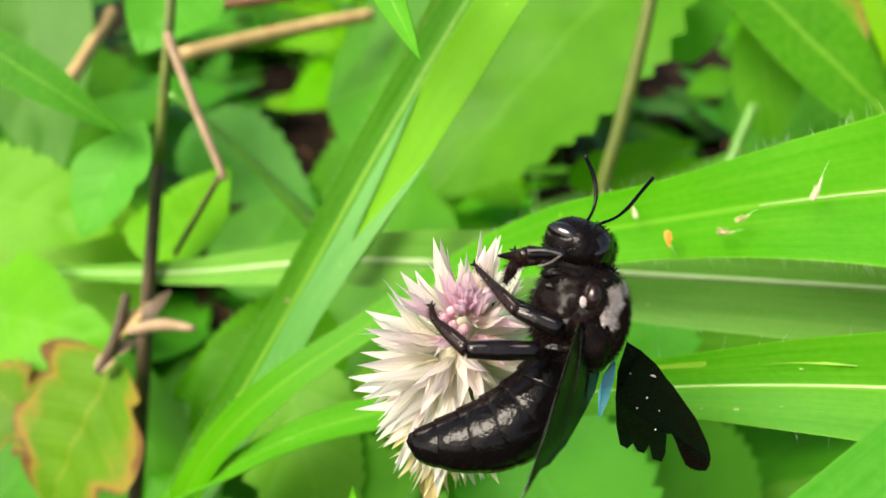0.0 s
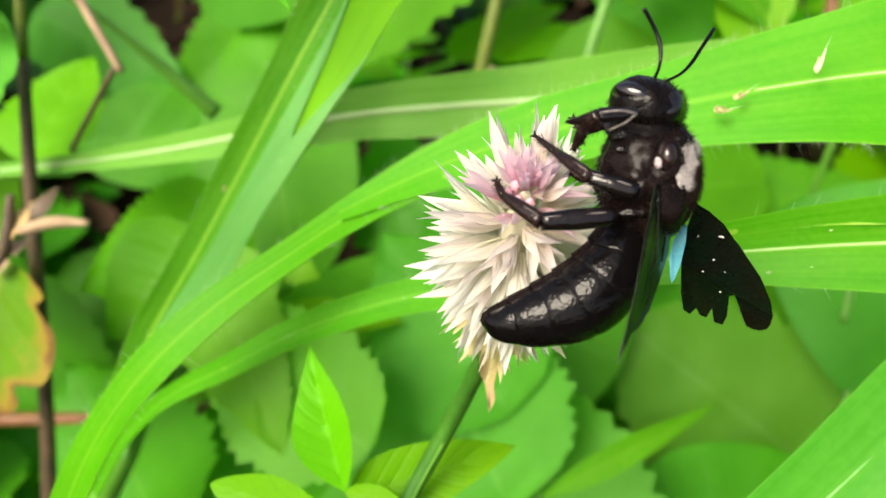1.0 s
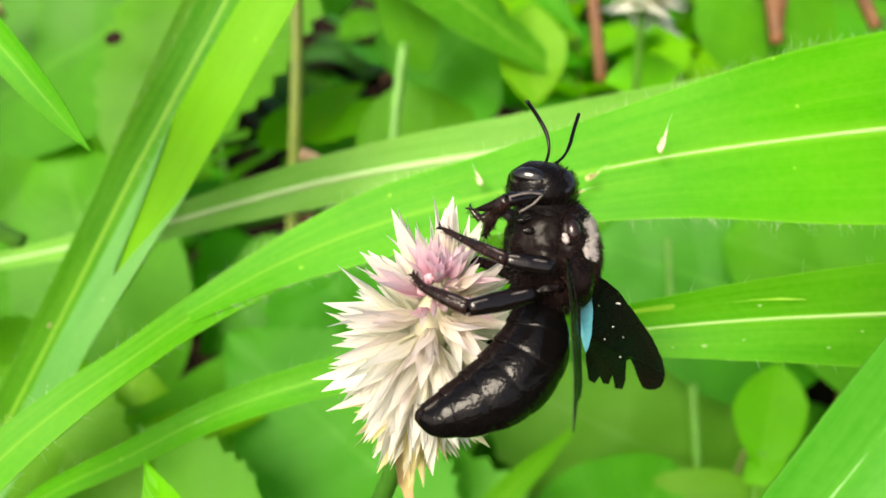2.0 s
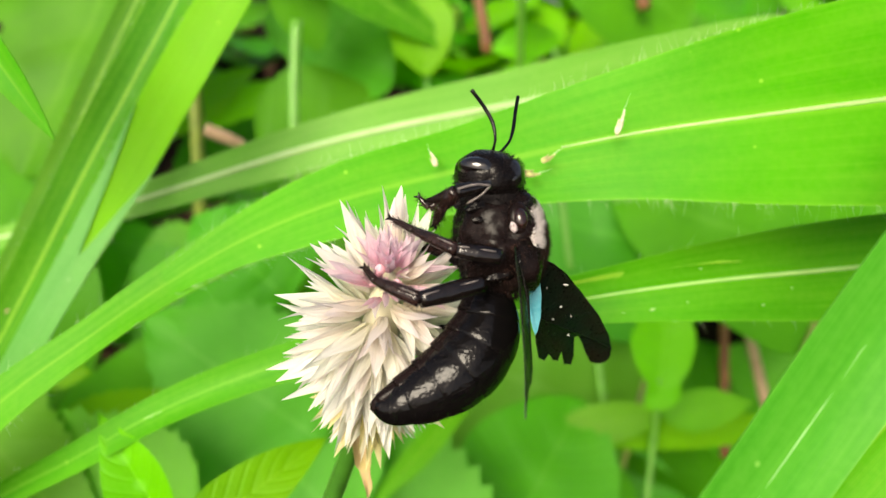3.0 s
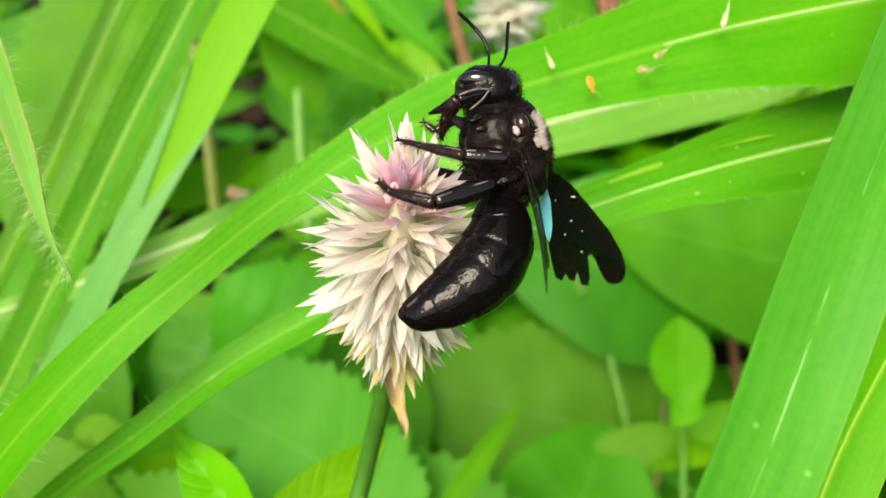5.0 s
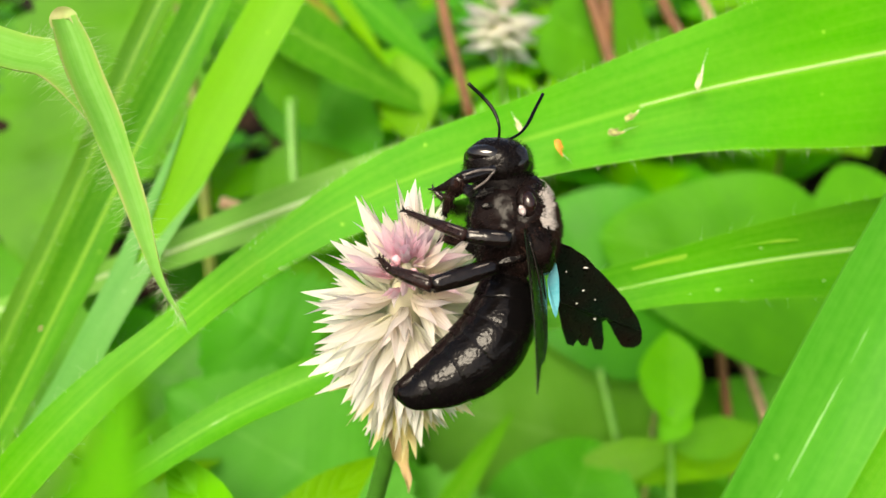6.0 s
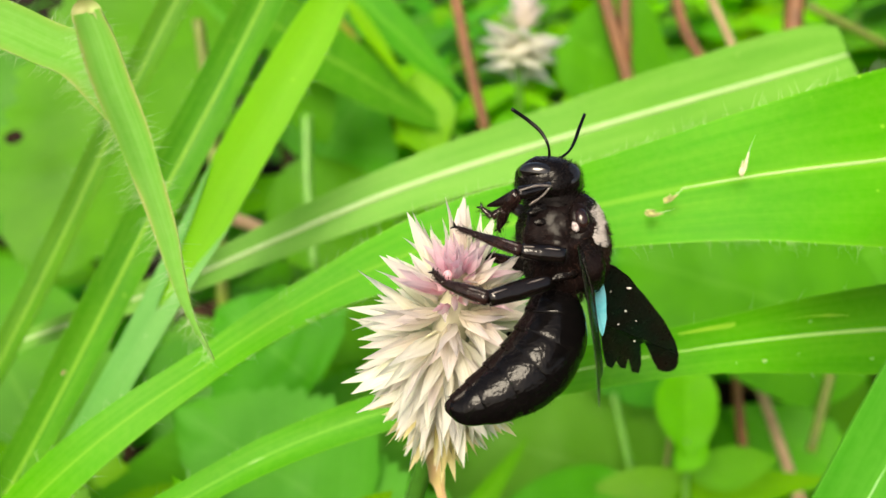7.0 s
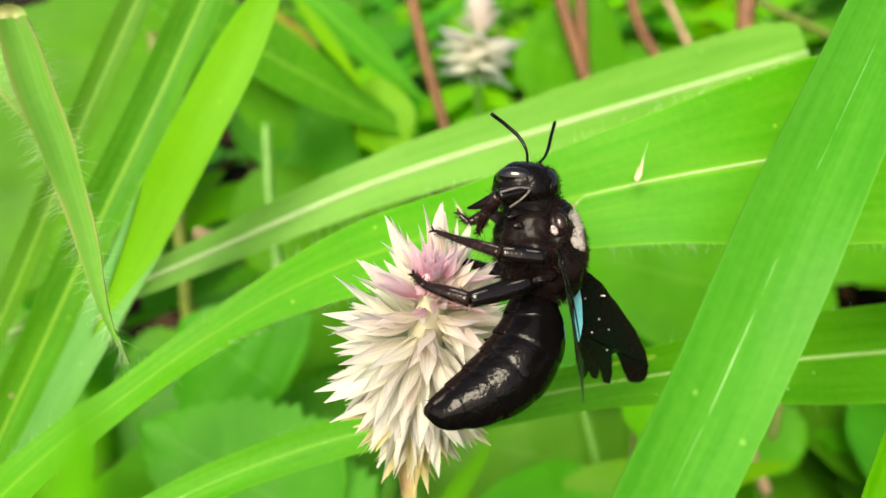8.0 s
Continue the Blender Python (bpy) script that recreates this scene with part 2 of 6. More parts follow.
WING = plain_material("dark_wing", (0.003, 0.010, 0.006), (0.008, 0.005, 0.004), 300.0, 0.3, 0.3, gloss=0.14)
WING_CLEAR = wing_material("clear_dark_wing", (0.010, 0.030, 0.014), (0.020, 0.014, 0.010))
WING_BLUE = plain_material("blue_wing", (0.02, 0.42, 0.55), (0.22, 0.66, 0.76), 330.0, 0.25, 0.3, glow=0.15)
TEGULA = chitin_material("tegula_shell", (0.016, 0.006, 0.005), (0.009, 0.004, 0.004), 0.16, 0.55, 500.0, 0.3)
HINGE = plain_material("pale_wing_hinge", (0.50, 0.44, 0.44), (0.22, 0.17, 0.17), 1600.0, 0.25, 0.4)
HEAD = chitin_material("head_chitin", (0.0050, 0.0036, 0.0034), (0.0022, 0.0016, 0.0016), 0.22, 0.14, 1200.0, 0.7)
# pale colour of the highlight lines laid on the bee's legs
PALE_GLINT = plain_material("pale_leg_glint", (0.16, 0.14, 0.13), (0.06, 0.05, 0.05), 1500.0, 0.25)
TEPAL_WHITE = tepal_material("white_tepal", (0.83, 0.82, 0.67), (0.88, 0.865, 0.81))
TEPAL_BLUSH = tepal_material("blush_tepal", (0.84, 0.78, 0.66), (0.87, 0.80, 0.79))
BUD_PINK = plain_material("pink_bud", (0.84, 0.56, 0.62), (0.80, 0.46, 0.54), 900.0, 0.7, gloss=0.15, glow=0.3)
TEPAL_PINK = tepal_material("pink_tepal", (0.83, 0.54, 0.64), (0.86, 0.67, 0.76))
TEPAL_CREAM = tepal_material("cream_tepal", (0.74, 0.66, 0.30), (0.80, 0.73, 0.46))
FLOWER_CORE = plain_material("cream_core", (0.62, 0.62, 0.40), (0.66, 0.61, 0.47), 300.0, 0.6, glow=0.2)
DRY_BRACT = plain_material("dry_bract", (0.58, 0.54, 0.20), (0.60, 0.38, 0.24), 330.0, 0.6, 0.5, glow=0.3)
HUSK = plain_material("seed_husk", (0.62, 0.62, 0.44), (0.40, 0.38, 0.20), 1800.0, 0.6, 0.6)
HUSK_DULL = plain_material("dull_husk", (0.46, 0.48, 0.17), (0.13, 0.12, 0.04), 2200.0, 0.6, 0.6)
HUSK_ORANGE = plain_material("orange_husk", (0.72, 0.26, 0.02), (0.50, 0.16, 0.02), 900.0, 0.5)
HAIR = plain_material("leaf_hair", (0.62, 0.74, 0.48), (0.50, 0.64, 0.36), 500.0, 0.5)


# ---- mesh helpers ----
def mesh_part(name, verts, faces, mat, parent=None, label="", uvs=None, smooth=True):
    me = bpy.data.meshes.new(name)
    me.from_pydata([tuple(v) for v in verts], [], faces)
    if uvs is not None:
        layer = me.uv_layers.new(name="UVMap")
        for loop in me.loops:
            layer.data[loop.index].uv = uvs[loop.vertex_index]
    me.materials.append(mat)
    if smooth:
        me.shade_smooth()
        if uvs is not None:
            me.set_sharp_from_angle(angle=0.8)
    me.update()
    ob = new(name, me)
    if parent:
        ob.parent = parent
    if label:
        tagged(ob, label)
    return ob


def thing(name, label, category, group="", m=None):
    ob = tagged(new(name), label, category, group)
    ob.empty_display_size = 0.005
    if m is not None:
        ob.matrix_world = m
    return ob


def spline(rows, count):
    """Evenly spread points of a smooth line through rows of numbers."""
    rows = np.array(rows, float)
    step = np.r_[0, np.cumsum(np.linalg.norm(np.diff(rows[:, :3], axis=0), axis=1))]
    want = np.linspace(0, step[-1], count)
    slope = np.gradient(rows, step, axis=0)
    out = []
    for s in want:
        i = min(max(int(np.searchsorted(step, s)) - 1, 0), len(rows) - 2)
        h = step[i + 1] - step[i]
        x = (s - step[i]) / h
        out.append((2 * x**3 - 3 * x**2 + 1) * rows[i] + (x**3 - 2 * x**2 + x) * h * slope[i]
                   + (3 * x**2 - 2 * x**3) * rows[i + 1] + (x**3 - x**2) * h * slope[i + 1])
    return np.array(out), want


def tube(rows, count=16, around=8, flat=1.0, scale=1.0):
    """A round bar along rows of x, y, z, radius, closed at both ends."""
    pts, _ = spline(rows, count)
    verts, faces = [], []
    tang = np.gradient(pts[:, :3], axis=0)
    side = np.array((0.31, 0.17, 0.93))
    for p, t in zip(pts, tang):
        t = t / np.linalg.norm(t)
        side = side - t * (side @ t)
        side = side / np.linalg.norm(side)
        up = np.cross(t, side)
        for k in range(around):
            a = 2 * math.pi * k / around
            verts.append((p[:3] + p[3] * (math.cos(a) * side * flat + math.sin(a) * up)) * scale)
    for i in range(count - 1):
        for k in range(around):
            n = (k + 1) % around
            faces.append((i * around + k, i * around + n, (i + 1) * around + n, (i + 1) * around + k))
    faces.append(tuple(range(around - 1, -1, -1)))
    faces.append(tuple(range((count - 1) * around, count * around)))
    return verts, faces


def ball(centre, radii, turn=(0, 0, 0), rings=14, around=20, scale=1.0, shape=None):
    spin = Euler([radians(a) for a in turn]).to_matrix()
    verts, faces = [], []
    for i in range(rings + 1):
        th = math.pi * i / rings
        for k in range(around):
            ph = 2 * math.pi * k / around
            d = Vector((math.sin(th) * math.cos(ph), math.sin(th) * math.sin(ph), math.cos(th)))
            f = shape(d) if shape else 1.0
            v = spin @ Vector((d.x * radii[0], d.y * radii[1], d.z * radii[2])) * f
            verts.append((Vector(centre) + v) * scale)
    for i in range(rings):
        for k in range(around):
            n = (k + 1) % around
            faces.append((i * around + k, (i + 1) * around + k, (i + 1) * around + n, i * around + n))
    return verts, faces


def strip(rows, count, wide=8, fold=0.15, thick=0.22, wave=0.0, scale=MM, facing=(0, 0, 1), seed=0, part=None):
    """A leaf blade along rows of x, y, z, half width, twist in degrees: a thin closed shell, and its centre line."""
    pts, want = spline(rows, count)
    rng = random.Random(seed)
    phase = rng.uniform(0, 6)
    tang = np.gradient(pts[:, :3], axis=0)
    face = np.array(facing, float)
    top, under, uvs, centre = [], [], [], []
    for i, (p, t) in enumerate(zip(pts, tang)):
        t = t / np.linalg.norm(t)
        side = np.cross(t, face)
        side /= np.linalg.norm(side)
        out = np.cross(side, t)
        a = radians(p[4])
        side, out = math.cos(a) * side + math.sin(a) * out, math.cos(a) * out - math.sin(a) * side
        centre.append((*(p[:3]), p[3], *out))
        for k in range(wide + 1):
            v = 2 * k / wide - 1
            if part:
                lo, hi = part(i / (count - 1))
                v = lo + (hi - lo) * k / wide
            ripple = wave * p[3] * math.sin(want[i] * 0.22 + phase + (2.1 if v > 0 else 0)) * v * v
            spot = p[:3] + side * (v * p[3]) + out * (fold * abs(v) ** 1.4 * p[3] + ripple)
            top.append((spot + out * thick / 2) * scale)
            under.append((spot - out * thick / 2) * scale)
            uvs.append((want[i] * scale, v))
    verts, faces, w = top + under, [], wide + 1
    n = len(top)
    for i in range(count - 1):
        for k in range(wide):
            a, b, c, d = i * w + k, i * w + k + 1, (i + 1) * w + k + 1, (i + 1) * w + k
            faces += [(a, b, c, d), (n + d, n + c, n + b, n + a)]
        for k, flip in ((0, False), (wide, True)):
            a, d = i * w + k, (i + 1) * w + k
            faces.append((a, n + a, n + d, d) if flip else (d, n + d, n + a, a))
    for i in (0, count - 1):
        for k in range(wide):
            a, b = i * w + k, i * w + k + 1
            faces.append((a, n + a, n + b, b) if i == 0 else (b, n + b, n + a, a))
    return verts, faces, uvs + uvs, centre


def hairs(spots, thick, scale=1.0):
    """Many three-sided bristles from rows of root, tip."""
    verts, faces = [], []
    for root, tip in spots:
        root, tip = Vector(root), Vector(tip)
        d = (tip - root).normalized()
        s = d.cross(Vector((0.3, 0.5, 0.8))).normalized()
        u = d.cross(s)
        n = len(verts)
        for k in range(3):
            a = 2.094 * k
            verts.append((root + (s * math.cos(a) + u * math.sin(a)) * thick) * scale)
        verts.append(tip * scale)
        faces += [(n, n + 1, n + 3), (n + 1, n + 2, n + 3), (n + 2, n, n + 3)]
    return verts, faces


def grass_blade(name, rows, mat, parent, label="", count=60, rib=0.075, fold=0.15, wave=0.05, seed=0, fringe=0, fringe_sides=(-1, 1),
                wide=8, rib_mat=None, taper=0.0, rib_from=0.0, bristle=0.012):
    verts, faces, uvs, centre = strip(rows, count, wide=wide, fold=fold, wave=wave, seed=seed)
    blade = mesh_part(name, verts, faces, mat, parent, label, uvs)
    if rib:
        line = [(*(np.array(c[:3]) + np.array(c[4:7]) * 0.02), max(0.06, rib * c[3] * (1 - taper * n * 3 / count))) for n, c in enumerate(centre[::3]) if n * 3 / count >= rib_from]
        v, f = tube(line, count=len(line) * 2, around=6, scale=MM)
        mesh_part("midrib", v, f, rib_mat or RIB, blade, "pale raised midrib")
    if fringe:
        rng = random.Random(seed + 5)
        spots = []
        for _ in range(fringe):
            i = rng.randrange(1, count - 1)
            s = rng.choice(fringe_sides)
            k = 0 if s < 0 else wide
            a = np.array(verts[i * (wide + 1) + k]) / MM
            b = np.array(verts[(i + 1) * (wide + 1) + k]) / MM
            inner = np.array(centre[i][:3])
            root = a + (b - a) * rng.random()
            away = (root - inner) / np.linalg.norm(root - inner)
            way = away + np.array([rng.uniform(-0.5, 0.5) for _ in range(3)])
            spots.append((root - away * 0.1, root + way / np.linalg.norm(way) * rng.uniform(0.5, 2.2)))
        v, f = hairs(spots, bristle, MM)
        tagged(mesh_part("hair_fringe", v, f, HAIR, blade, "fine pale hairs along the margin"), kind="stuff")
    return blade


def outline(u, shape):
    if shape == "round":
        return math.sin(math.pi * min(1.0, u ** 0.75)) ** 0.55 if 0 < u < 1 else 0.0
    if shape == "lance":
        return math.sin(math.pi * u ** 0.8) ** 1.1 if 0 < u < 1 else 0.0
    if shape == "oval":
        return math.sin(math.pi * u) ** 0.7 if 0 < u < 1 else 0.0
    return math.sin(math.pi * u ** 0.62) ** 0.85 if 0 < u < 1 else 0.0


def leaf_mesh(length, width, shape="ovate", teeth=0, curl=0.12, cup=0.12, seed=0, rows=36, wide=8, bite=0.0):
    """A broad leaf along +x with its upper face to +z: toothed margin, cupped halves, drooping tip."""
    rng = random.Random(seed)
    verts, uvs, faces = [], [], []
    ph = [rng.uniform(0, 6.28) for _ in range(4)]
    for i in range(rows + 1):
        u = i / rows
        for k in range(wide + 1):
            v = 2 * k / wide - 1
            half = width / 2 * outline(min(max(u, 0.004), 0.997), shape)
            if teeth:
                half *= 1 + 0.09 * (2 * ((u * teeth + (0.3 if v > 0 else 0)) % 1.0) - 1)
            half *= 1 + 0.05 * math.sin(7 * u + ph[0] + (1.7 if v > 0 else 0))
            if bite:
                half *= 1 - bite * max(0.0, math.sin(13 * u + ph[1] + (2.0 if v > 0 else 0))) ** 4
            z = -curl * length * u * u + cup * half * abs(v) + 0.025 * width * math.sin(9 * u + ph[2]) * v * v
            z += 0.018 * width * math.sin(28 * u - 7 * abs(v) + ph[3]) * (1 - abs(v)) * 0.6
            verts.append((u * length, v * half, z))
            uvs.append((u, v))
    w = wide + 1
    for i in range(rows):
        for k in range(wide):
            faces.append((i * w + k, (i + 1) * w + k, (i + 1) * w + k + 1, i * w + k + 1))
    return verts, faces, uvs


TOWARD = Vector((0.0, -0.82, 0.57))


def placed_leaf(parent, base, tip, width, mat, shape="ovate", teeth=0, face=None, curl=0.1, cup=0.12, seed=0, bite=0.0, label=""):
    """A leaf blade from base to tip in the world, facing the given way."""
    base, tip = Vector(base), Vector(tip)
    x = (tip - base).normalized()
    z = Vector(face) if face else TOWARD + Vector((0.0, 0.0, 0.25))
    y = z.cross(x).normalized()
    z = x.cross(y)
    verts, faces, uvs = leaf_mesh((tip - base).length, width, shape, teeth, curl, cup, seed, bite=bite)
    ob = mesh_part("leaf", verts, faces, mat, parent, label, uvs)
    m = Matrix((x, y, z)).transposed().to_4x4()
    m.translation = base
    ob.matrix_basis = parent.matrix_basis.inverted() @ m if parent else m
    return ob


def placed_stem(parent, rows, mat, name="stem", label="", around=8):
    """A stem in the world through rows of place and radius in metres."""
    inv = parent.matrix_basis.inverted()
    local = [(*(inv @ Vector(r[:3])), r[3]) for r in rows]
    v, f = tube(local, count=6 * len(rows), around=around)
    return mesh_part(name, v, f, mat, parent, label)


# ---- ground ----
def ground_sheet():
    """Soil to the horizon, lumpy near the plants."""
    verts, faces = [], []
    marks = [0.0, 0.03, 0.06, 0.1, 0.14, 0.2, 0.27, 0.35, 0.45, 0.6, 0.9, 1.5, 3, 8, 25, 90, 400]
    marks = [-m for m in marks[:0:-1]] + marks
    for y in marks:
        for x in marks:
            r = math.hypot(x, y)
            verts.append((x, y + 0.15, 0.012 * noise.noise((x * 12, y * 12, 0)) if r < 3 else 0.0))
    n = len(marks)
    for j in range(n - 1):
        for i in range(n - 1):
            faces.append((j * n + i, j * n + i + 1, (j + 1) * n + i + 1, (j + 1) * n + i))
    tagged(mesh_part("ground", verts, faces, SOIL), "dark soil under the weeds", "ground", kind="structure")


ground_sheet()


# ---- the flower spike ----
BEE_AT = pose(*(0.0, 0.00056, 0.2208, 55.0, 0.0, -0.0))


def tepal_mesh(name, length, width, bend, mat, twist=0.0):
    """A narrow pointed tepal along +x, keeled along its middle."""
    verts, uvs, faces = [], [], []
    for i in range(8):
        u = i / 7
        half = width / 2 * (float(np.interp(u, (0, 0.15, 0.35, 0.6, 0.85, 1), (0.5, 0.82, 1.0, 0.74, 0.30, 0.0))) + 0.015)
        for k in range(4):
            v = 2 * k / 3 - 1
            y, z = v * half, 0.55 * half * v * v + 0.12 * half * math.sin(9 * u + 2 * v)
            c, q = math.cos(twist * u), math.sin(twist * u)
            verts.append((u * length * MM, (y * c - z * q + 0.06 * twist * length * u * u) * MM, (y * q + z * c + bend * length * u * u) * MM))
            uvs.append((u, v))
    for i in range(7):
        for k in range(3):
            faces.append((i * 4 + k, (i + 1) * 4 + k, (i + 1) * 4 + k + 1, i * 4 + k + 1))
    me = bpy.data.meshes.new(name)
    me.from_pydata(verts, [], faces)
    layer = me.uv_layers.new(name="UVMap")
    for loop in me.loops:
        layer.data[loop.index].uv = uvs[loop.vertex_index]
    me.materials.append(mat)
    me.shade_smooth()
    return me


def flower_spike():
    """Pink buds at the tip, then florets of five pointed tepals that open wide and turn back towards the foot."""
    flower = thing("flower", "white and pink flower spike of pointed papery tepals", "flower", m=BEE_AT)
    apex, foot = Vector((-5.0, 3.3, 4.4)), Vector((-7.7, -9.9, -7.6))
    axis = (apex - foot).normalized()
    a = axis.cross(Vector((0, 0, 1))).normalized()
    b = axis.cross(a)
    v, f = tube([(*(foot - axis * 1.0), 1.2), (*foot, 1.7), (*(foot.lerp(apex, 0.5)), 1.7), (*(apex - axis * 3.6), 1.2), (*(apex - axis * 1.6), 0.5)], 14, 10, scale=MM)
    mesh_part("flower_core", v, f, FLOWER_CORE, flower)
    rng = random.Random(11)
    kinds = {}
    for key, mat, width in (("bud", TEPAL_PINK, 0.40), ("pink", TEPAL_PINK, 0.27), ("blush", TEPAL_BLUSH, 0.28), ("white", TEPAL_WHITE, 0.265), ("cream", TEPAL_CREAM, 0.22)):
        kinds[key] = [tepal_mesh("tepal", 1.0, width * wide, bend, mat, twist) for bend, twist, wide in ((-0.10, 0.3, 1.0), (0.02, -0.4, 0.85), (0.10, 0.15, 1.12), (-0.03, -0.15, 0.95))]
    masses = collections.defaultdict(lambda: ([], [], []))

    def tepal(key, root, way, face, long, fat, single):
        x = way.normalized()
        z = (face - x * x.dot(face)).normalized()
        m = Matrix((x * long, z.cross(x) * long * fat, z * long * fat)).transposed().to_4x4()
        m.translation = root * MM
        me = rng.choice(kinds[key])
        if single:
            ob = new("tepal", me)
            ob.parent, ob.matrix_basis = flower, m
            return
        verts, faces, uvs = masses[key]
        n = len(verts)
        verts += [m @ p.co for p in me.vertices]
        faces += [tuple(n + t for t in q.vertices) for q in me.polygons]
        uvs += [(j // 4 / 7, 2 * (j % 4) / 3 - 1) for j in range(len(me.vertices))]

    count = 92
    for i in range(count):
        s = ((i + 0.5) / count) ** 0.92
        turn = i * 2.39996 + 0.4
        out = a * math.cos(turn) + b * math.sin(turn)
        lean = float(np.interp(s, (0, 0.10, 0.19, 0.30, 0.45, 0.7, 0.85, 1), (8, 30, 52, 70, 96, 126, 142, 152))) + rng.uniform(-8, 8)
        if out.z > 0 and s > 0.36:
            lean += 34 * out.z * min(1.0, (s - 0.36) * 6)
        if s > 0.7:
            lean -= 16 + 22 * max(0.0, out.x)
        lean = radians(min(lean, 164))
        way = (axis * math.cos(lean) + out * math.sin(lean)).normalized()
        size = float(np.interp(s, (0, 0.09, 0.16, 0.24, 0.4, 0.66, 0.8, 1), (1.9, 2.4, 3.8, 5.3, 6.5, 6.4, 5.4, 4.4))) * rng.uniform(0.88, 1.1)
        key = "bud" if s < 0.13 else "pink" if s < 0.25 else "blush" if s < 0.36 else "white" if s < 0.74 else "cream"
        if 0.11 < s < 0.26 and way.z > 0.66:
            size, key = size * 0.6, "pink"
        elif 0.13 < s < 0.34 and way.y > 0.45:
            size, key = max(size, 5.6) * 1.1, "blush"
        elif s > 0.36:
            size *= 1.07
        root = apex.lerp(foot, max(0.0, s * 1.1 - 0.1)) + out * (0.35 + 1.5 * min(1.0, s * 2.6))
        spread = 5 if s < 0.11 else 13 if s < 0.34 else 17
        p = way.cross(Vector((0.2, 0.3, 0.9))).normalized()
        q = way.cross(p)
        for k in range(5):
            round_ = 2 * math.pi * (k / 5 + rng.random() * 0.14)
            r = radians(spread * rng.uniform(0.35, 1.3))
            off = p * math.cos(round_) + q * math.sin(round_)
            shade = key if rng.random() < 0.8 else {"pink": "blush", "blush": "white", "white": "blush", "cream": "white", "bud": "bud"}[key]
            tepal(shade, root + off * (0.3 if s < 0.11 else 0.15), way * math.cos(r) + off * math.sin(r), -off if rng.random() < 0.8 else off + way * 0.4, size * rng.uniform(0.8, 1.12), 1.0,
                  out.z > -0.45 and s < 0.97)
    for key, (verts, faces, uvs) in masses.items():
        tagged(mesh_part("tepal_mass", verts, faces, kinds[key][0].materials[0], flower, "close-packed tepals of the hidden side", uvs), kind="stuff")
    # small round buds among the pink tepals
    for px, py, pz, r in ((-6.4, 1.9, 5.4, 0.5), (-5.5, 1.6, 5.5, 0.44), (-4.6, 1.5, 5.4, 0.42), (-5.9, 2.7, 5.6, 0.4)):
        mesh_part("bud", *ball((px, py, pz), (r, r * 1.15, r), (20, 0, 10), 8, 12, MM, lambda d: 1.0 + 0.1 * math.cos(5 * math.atan2(d.y, d.x))), BUD_PINK, flower, "small round pink bud")
    stem = [(*(-8.29, -10.86, -9.0), 0.95), (*(-9.74, -15.79, -13.0), 0.95), (*(-13.55, -25.71, -19.0), 1.0), (*(-19.4, -41.7, -20.0), 1.05), (-25, -66, -42, 1.2), (-28, -150, -118, 1.4), (-30, -215, -178, 1.6)]
    v, f = tube(stem, 40, 12, scale=MM)
    mesh_part("stem", v, f, STEM_DEEP, flower, "ribbed green stem")
    ribs = thing_ribs(stem)
    mesh_part("stem_rib", *ribs, STEM, flower)
    for n, (root, tip, wide) in enumerate((((-8.73, -12.41, -9.0), (-7.96, -20.91, -12.0), 2.4), ((-7.9, -12.52, -9.0), (-5.9, -13.74, -8.0), 1.6), ((-9.28, -11.86, -9.0), (-10.94, -13.24, -9.0), 1.4))):
        rows = [(*root, wide * 0.34, 0), (*(Vector(root).lerp(Vector(tip), 0.3) + Vector((-0.15, 0, 0.2))), wide * 0.40, 20), (*(Vector(root).lerp(Vector(tip), 0.6) + Vector((0.25, 0, 0))), wide * 0.24, -35), (*Vector(root).lerp(Vector(tip), 0.85), wide * 0.13, 30), (*(Vector(tip) + Vector((-0.2, 0, 0))), 0.03, 60)]
        v, f, uvs, _ = strip(rows, 22, 6, fold=0.6, thick=0.08, wave=0.3)
        mesh_part("dry_bract", v, f, DRY_BRACT, flower, "withered yellow and pink bract", uvs)
    return flower


def thing_ribs(stem):
    line = [(r[0] + 0.5, r[1] + 0.1, r[2] + r[3] * 0.72, 0.24) for r in stem]
    return tube(line, 40, 6, scale=MM)


flower = flower_spike()


# ---- the bee ----
def surface_fuzz(name, centre, radii, keep, count, length, mat, parent, label, seed, thick=0.035, sweep=(0, 0, 0)):
    rng = random.Random(seed)
    spots = []
    while len(spots) < count:
        d = Vector((rng.gauss(0, 1), rng.gauss(0, 1), rng.gauss(0, 1))).normalized()
        if not keep(d):
            continue
        root = Vector(centre) + Vector((d.x * radii[0], d.y * radii[1], d.z * radii[2])) * 0.97
        way = (d + Vector(sweep) + Vector((rng.uniform(-0.4, 0.4), rng.uniform(-0.4, 0.4), rng.uniform(-0.4, 0.4)))).normalized()
        spots.append((root, root + way * length * rng.uniform(0.5, 1.2)))
    v, f = hairs(spots, thick, MM)
    return tagged(mesh_part(name, v, f, mat, parent, label), kind="stuff")


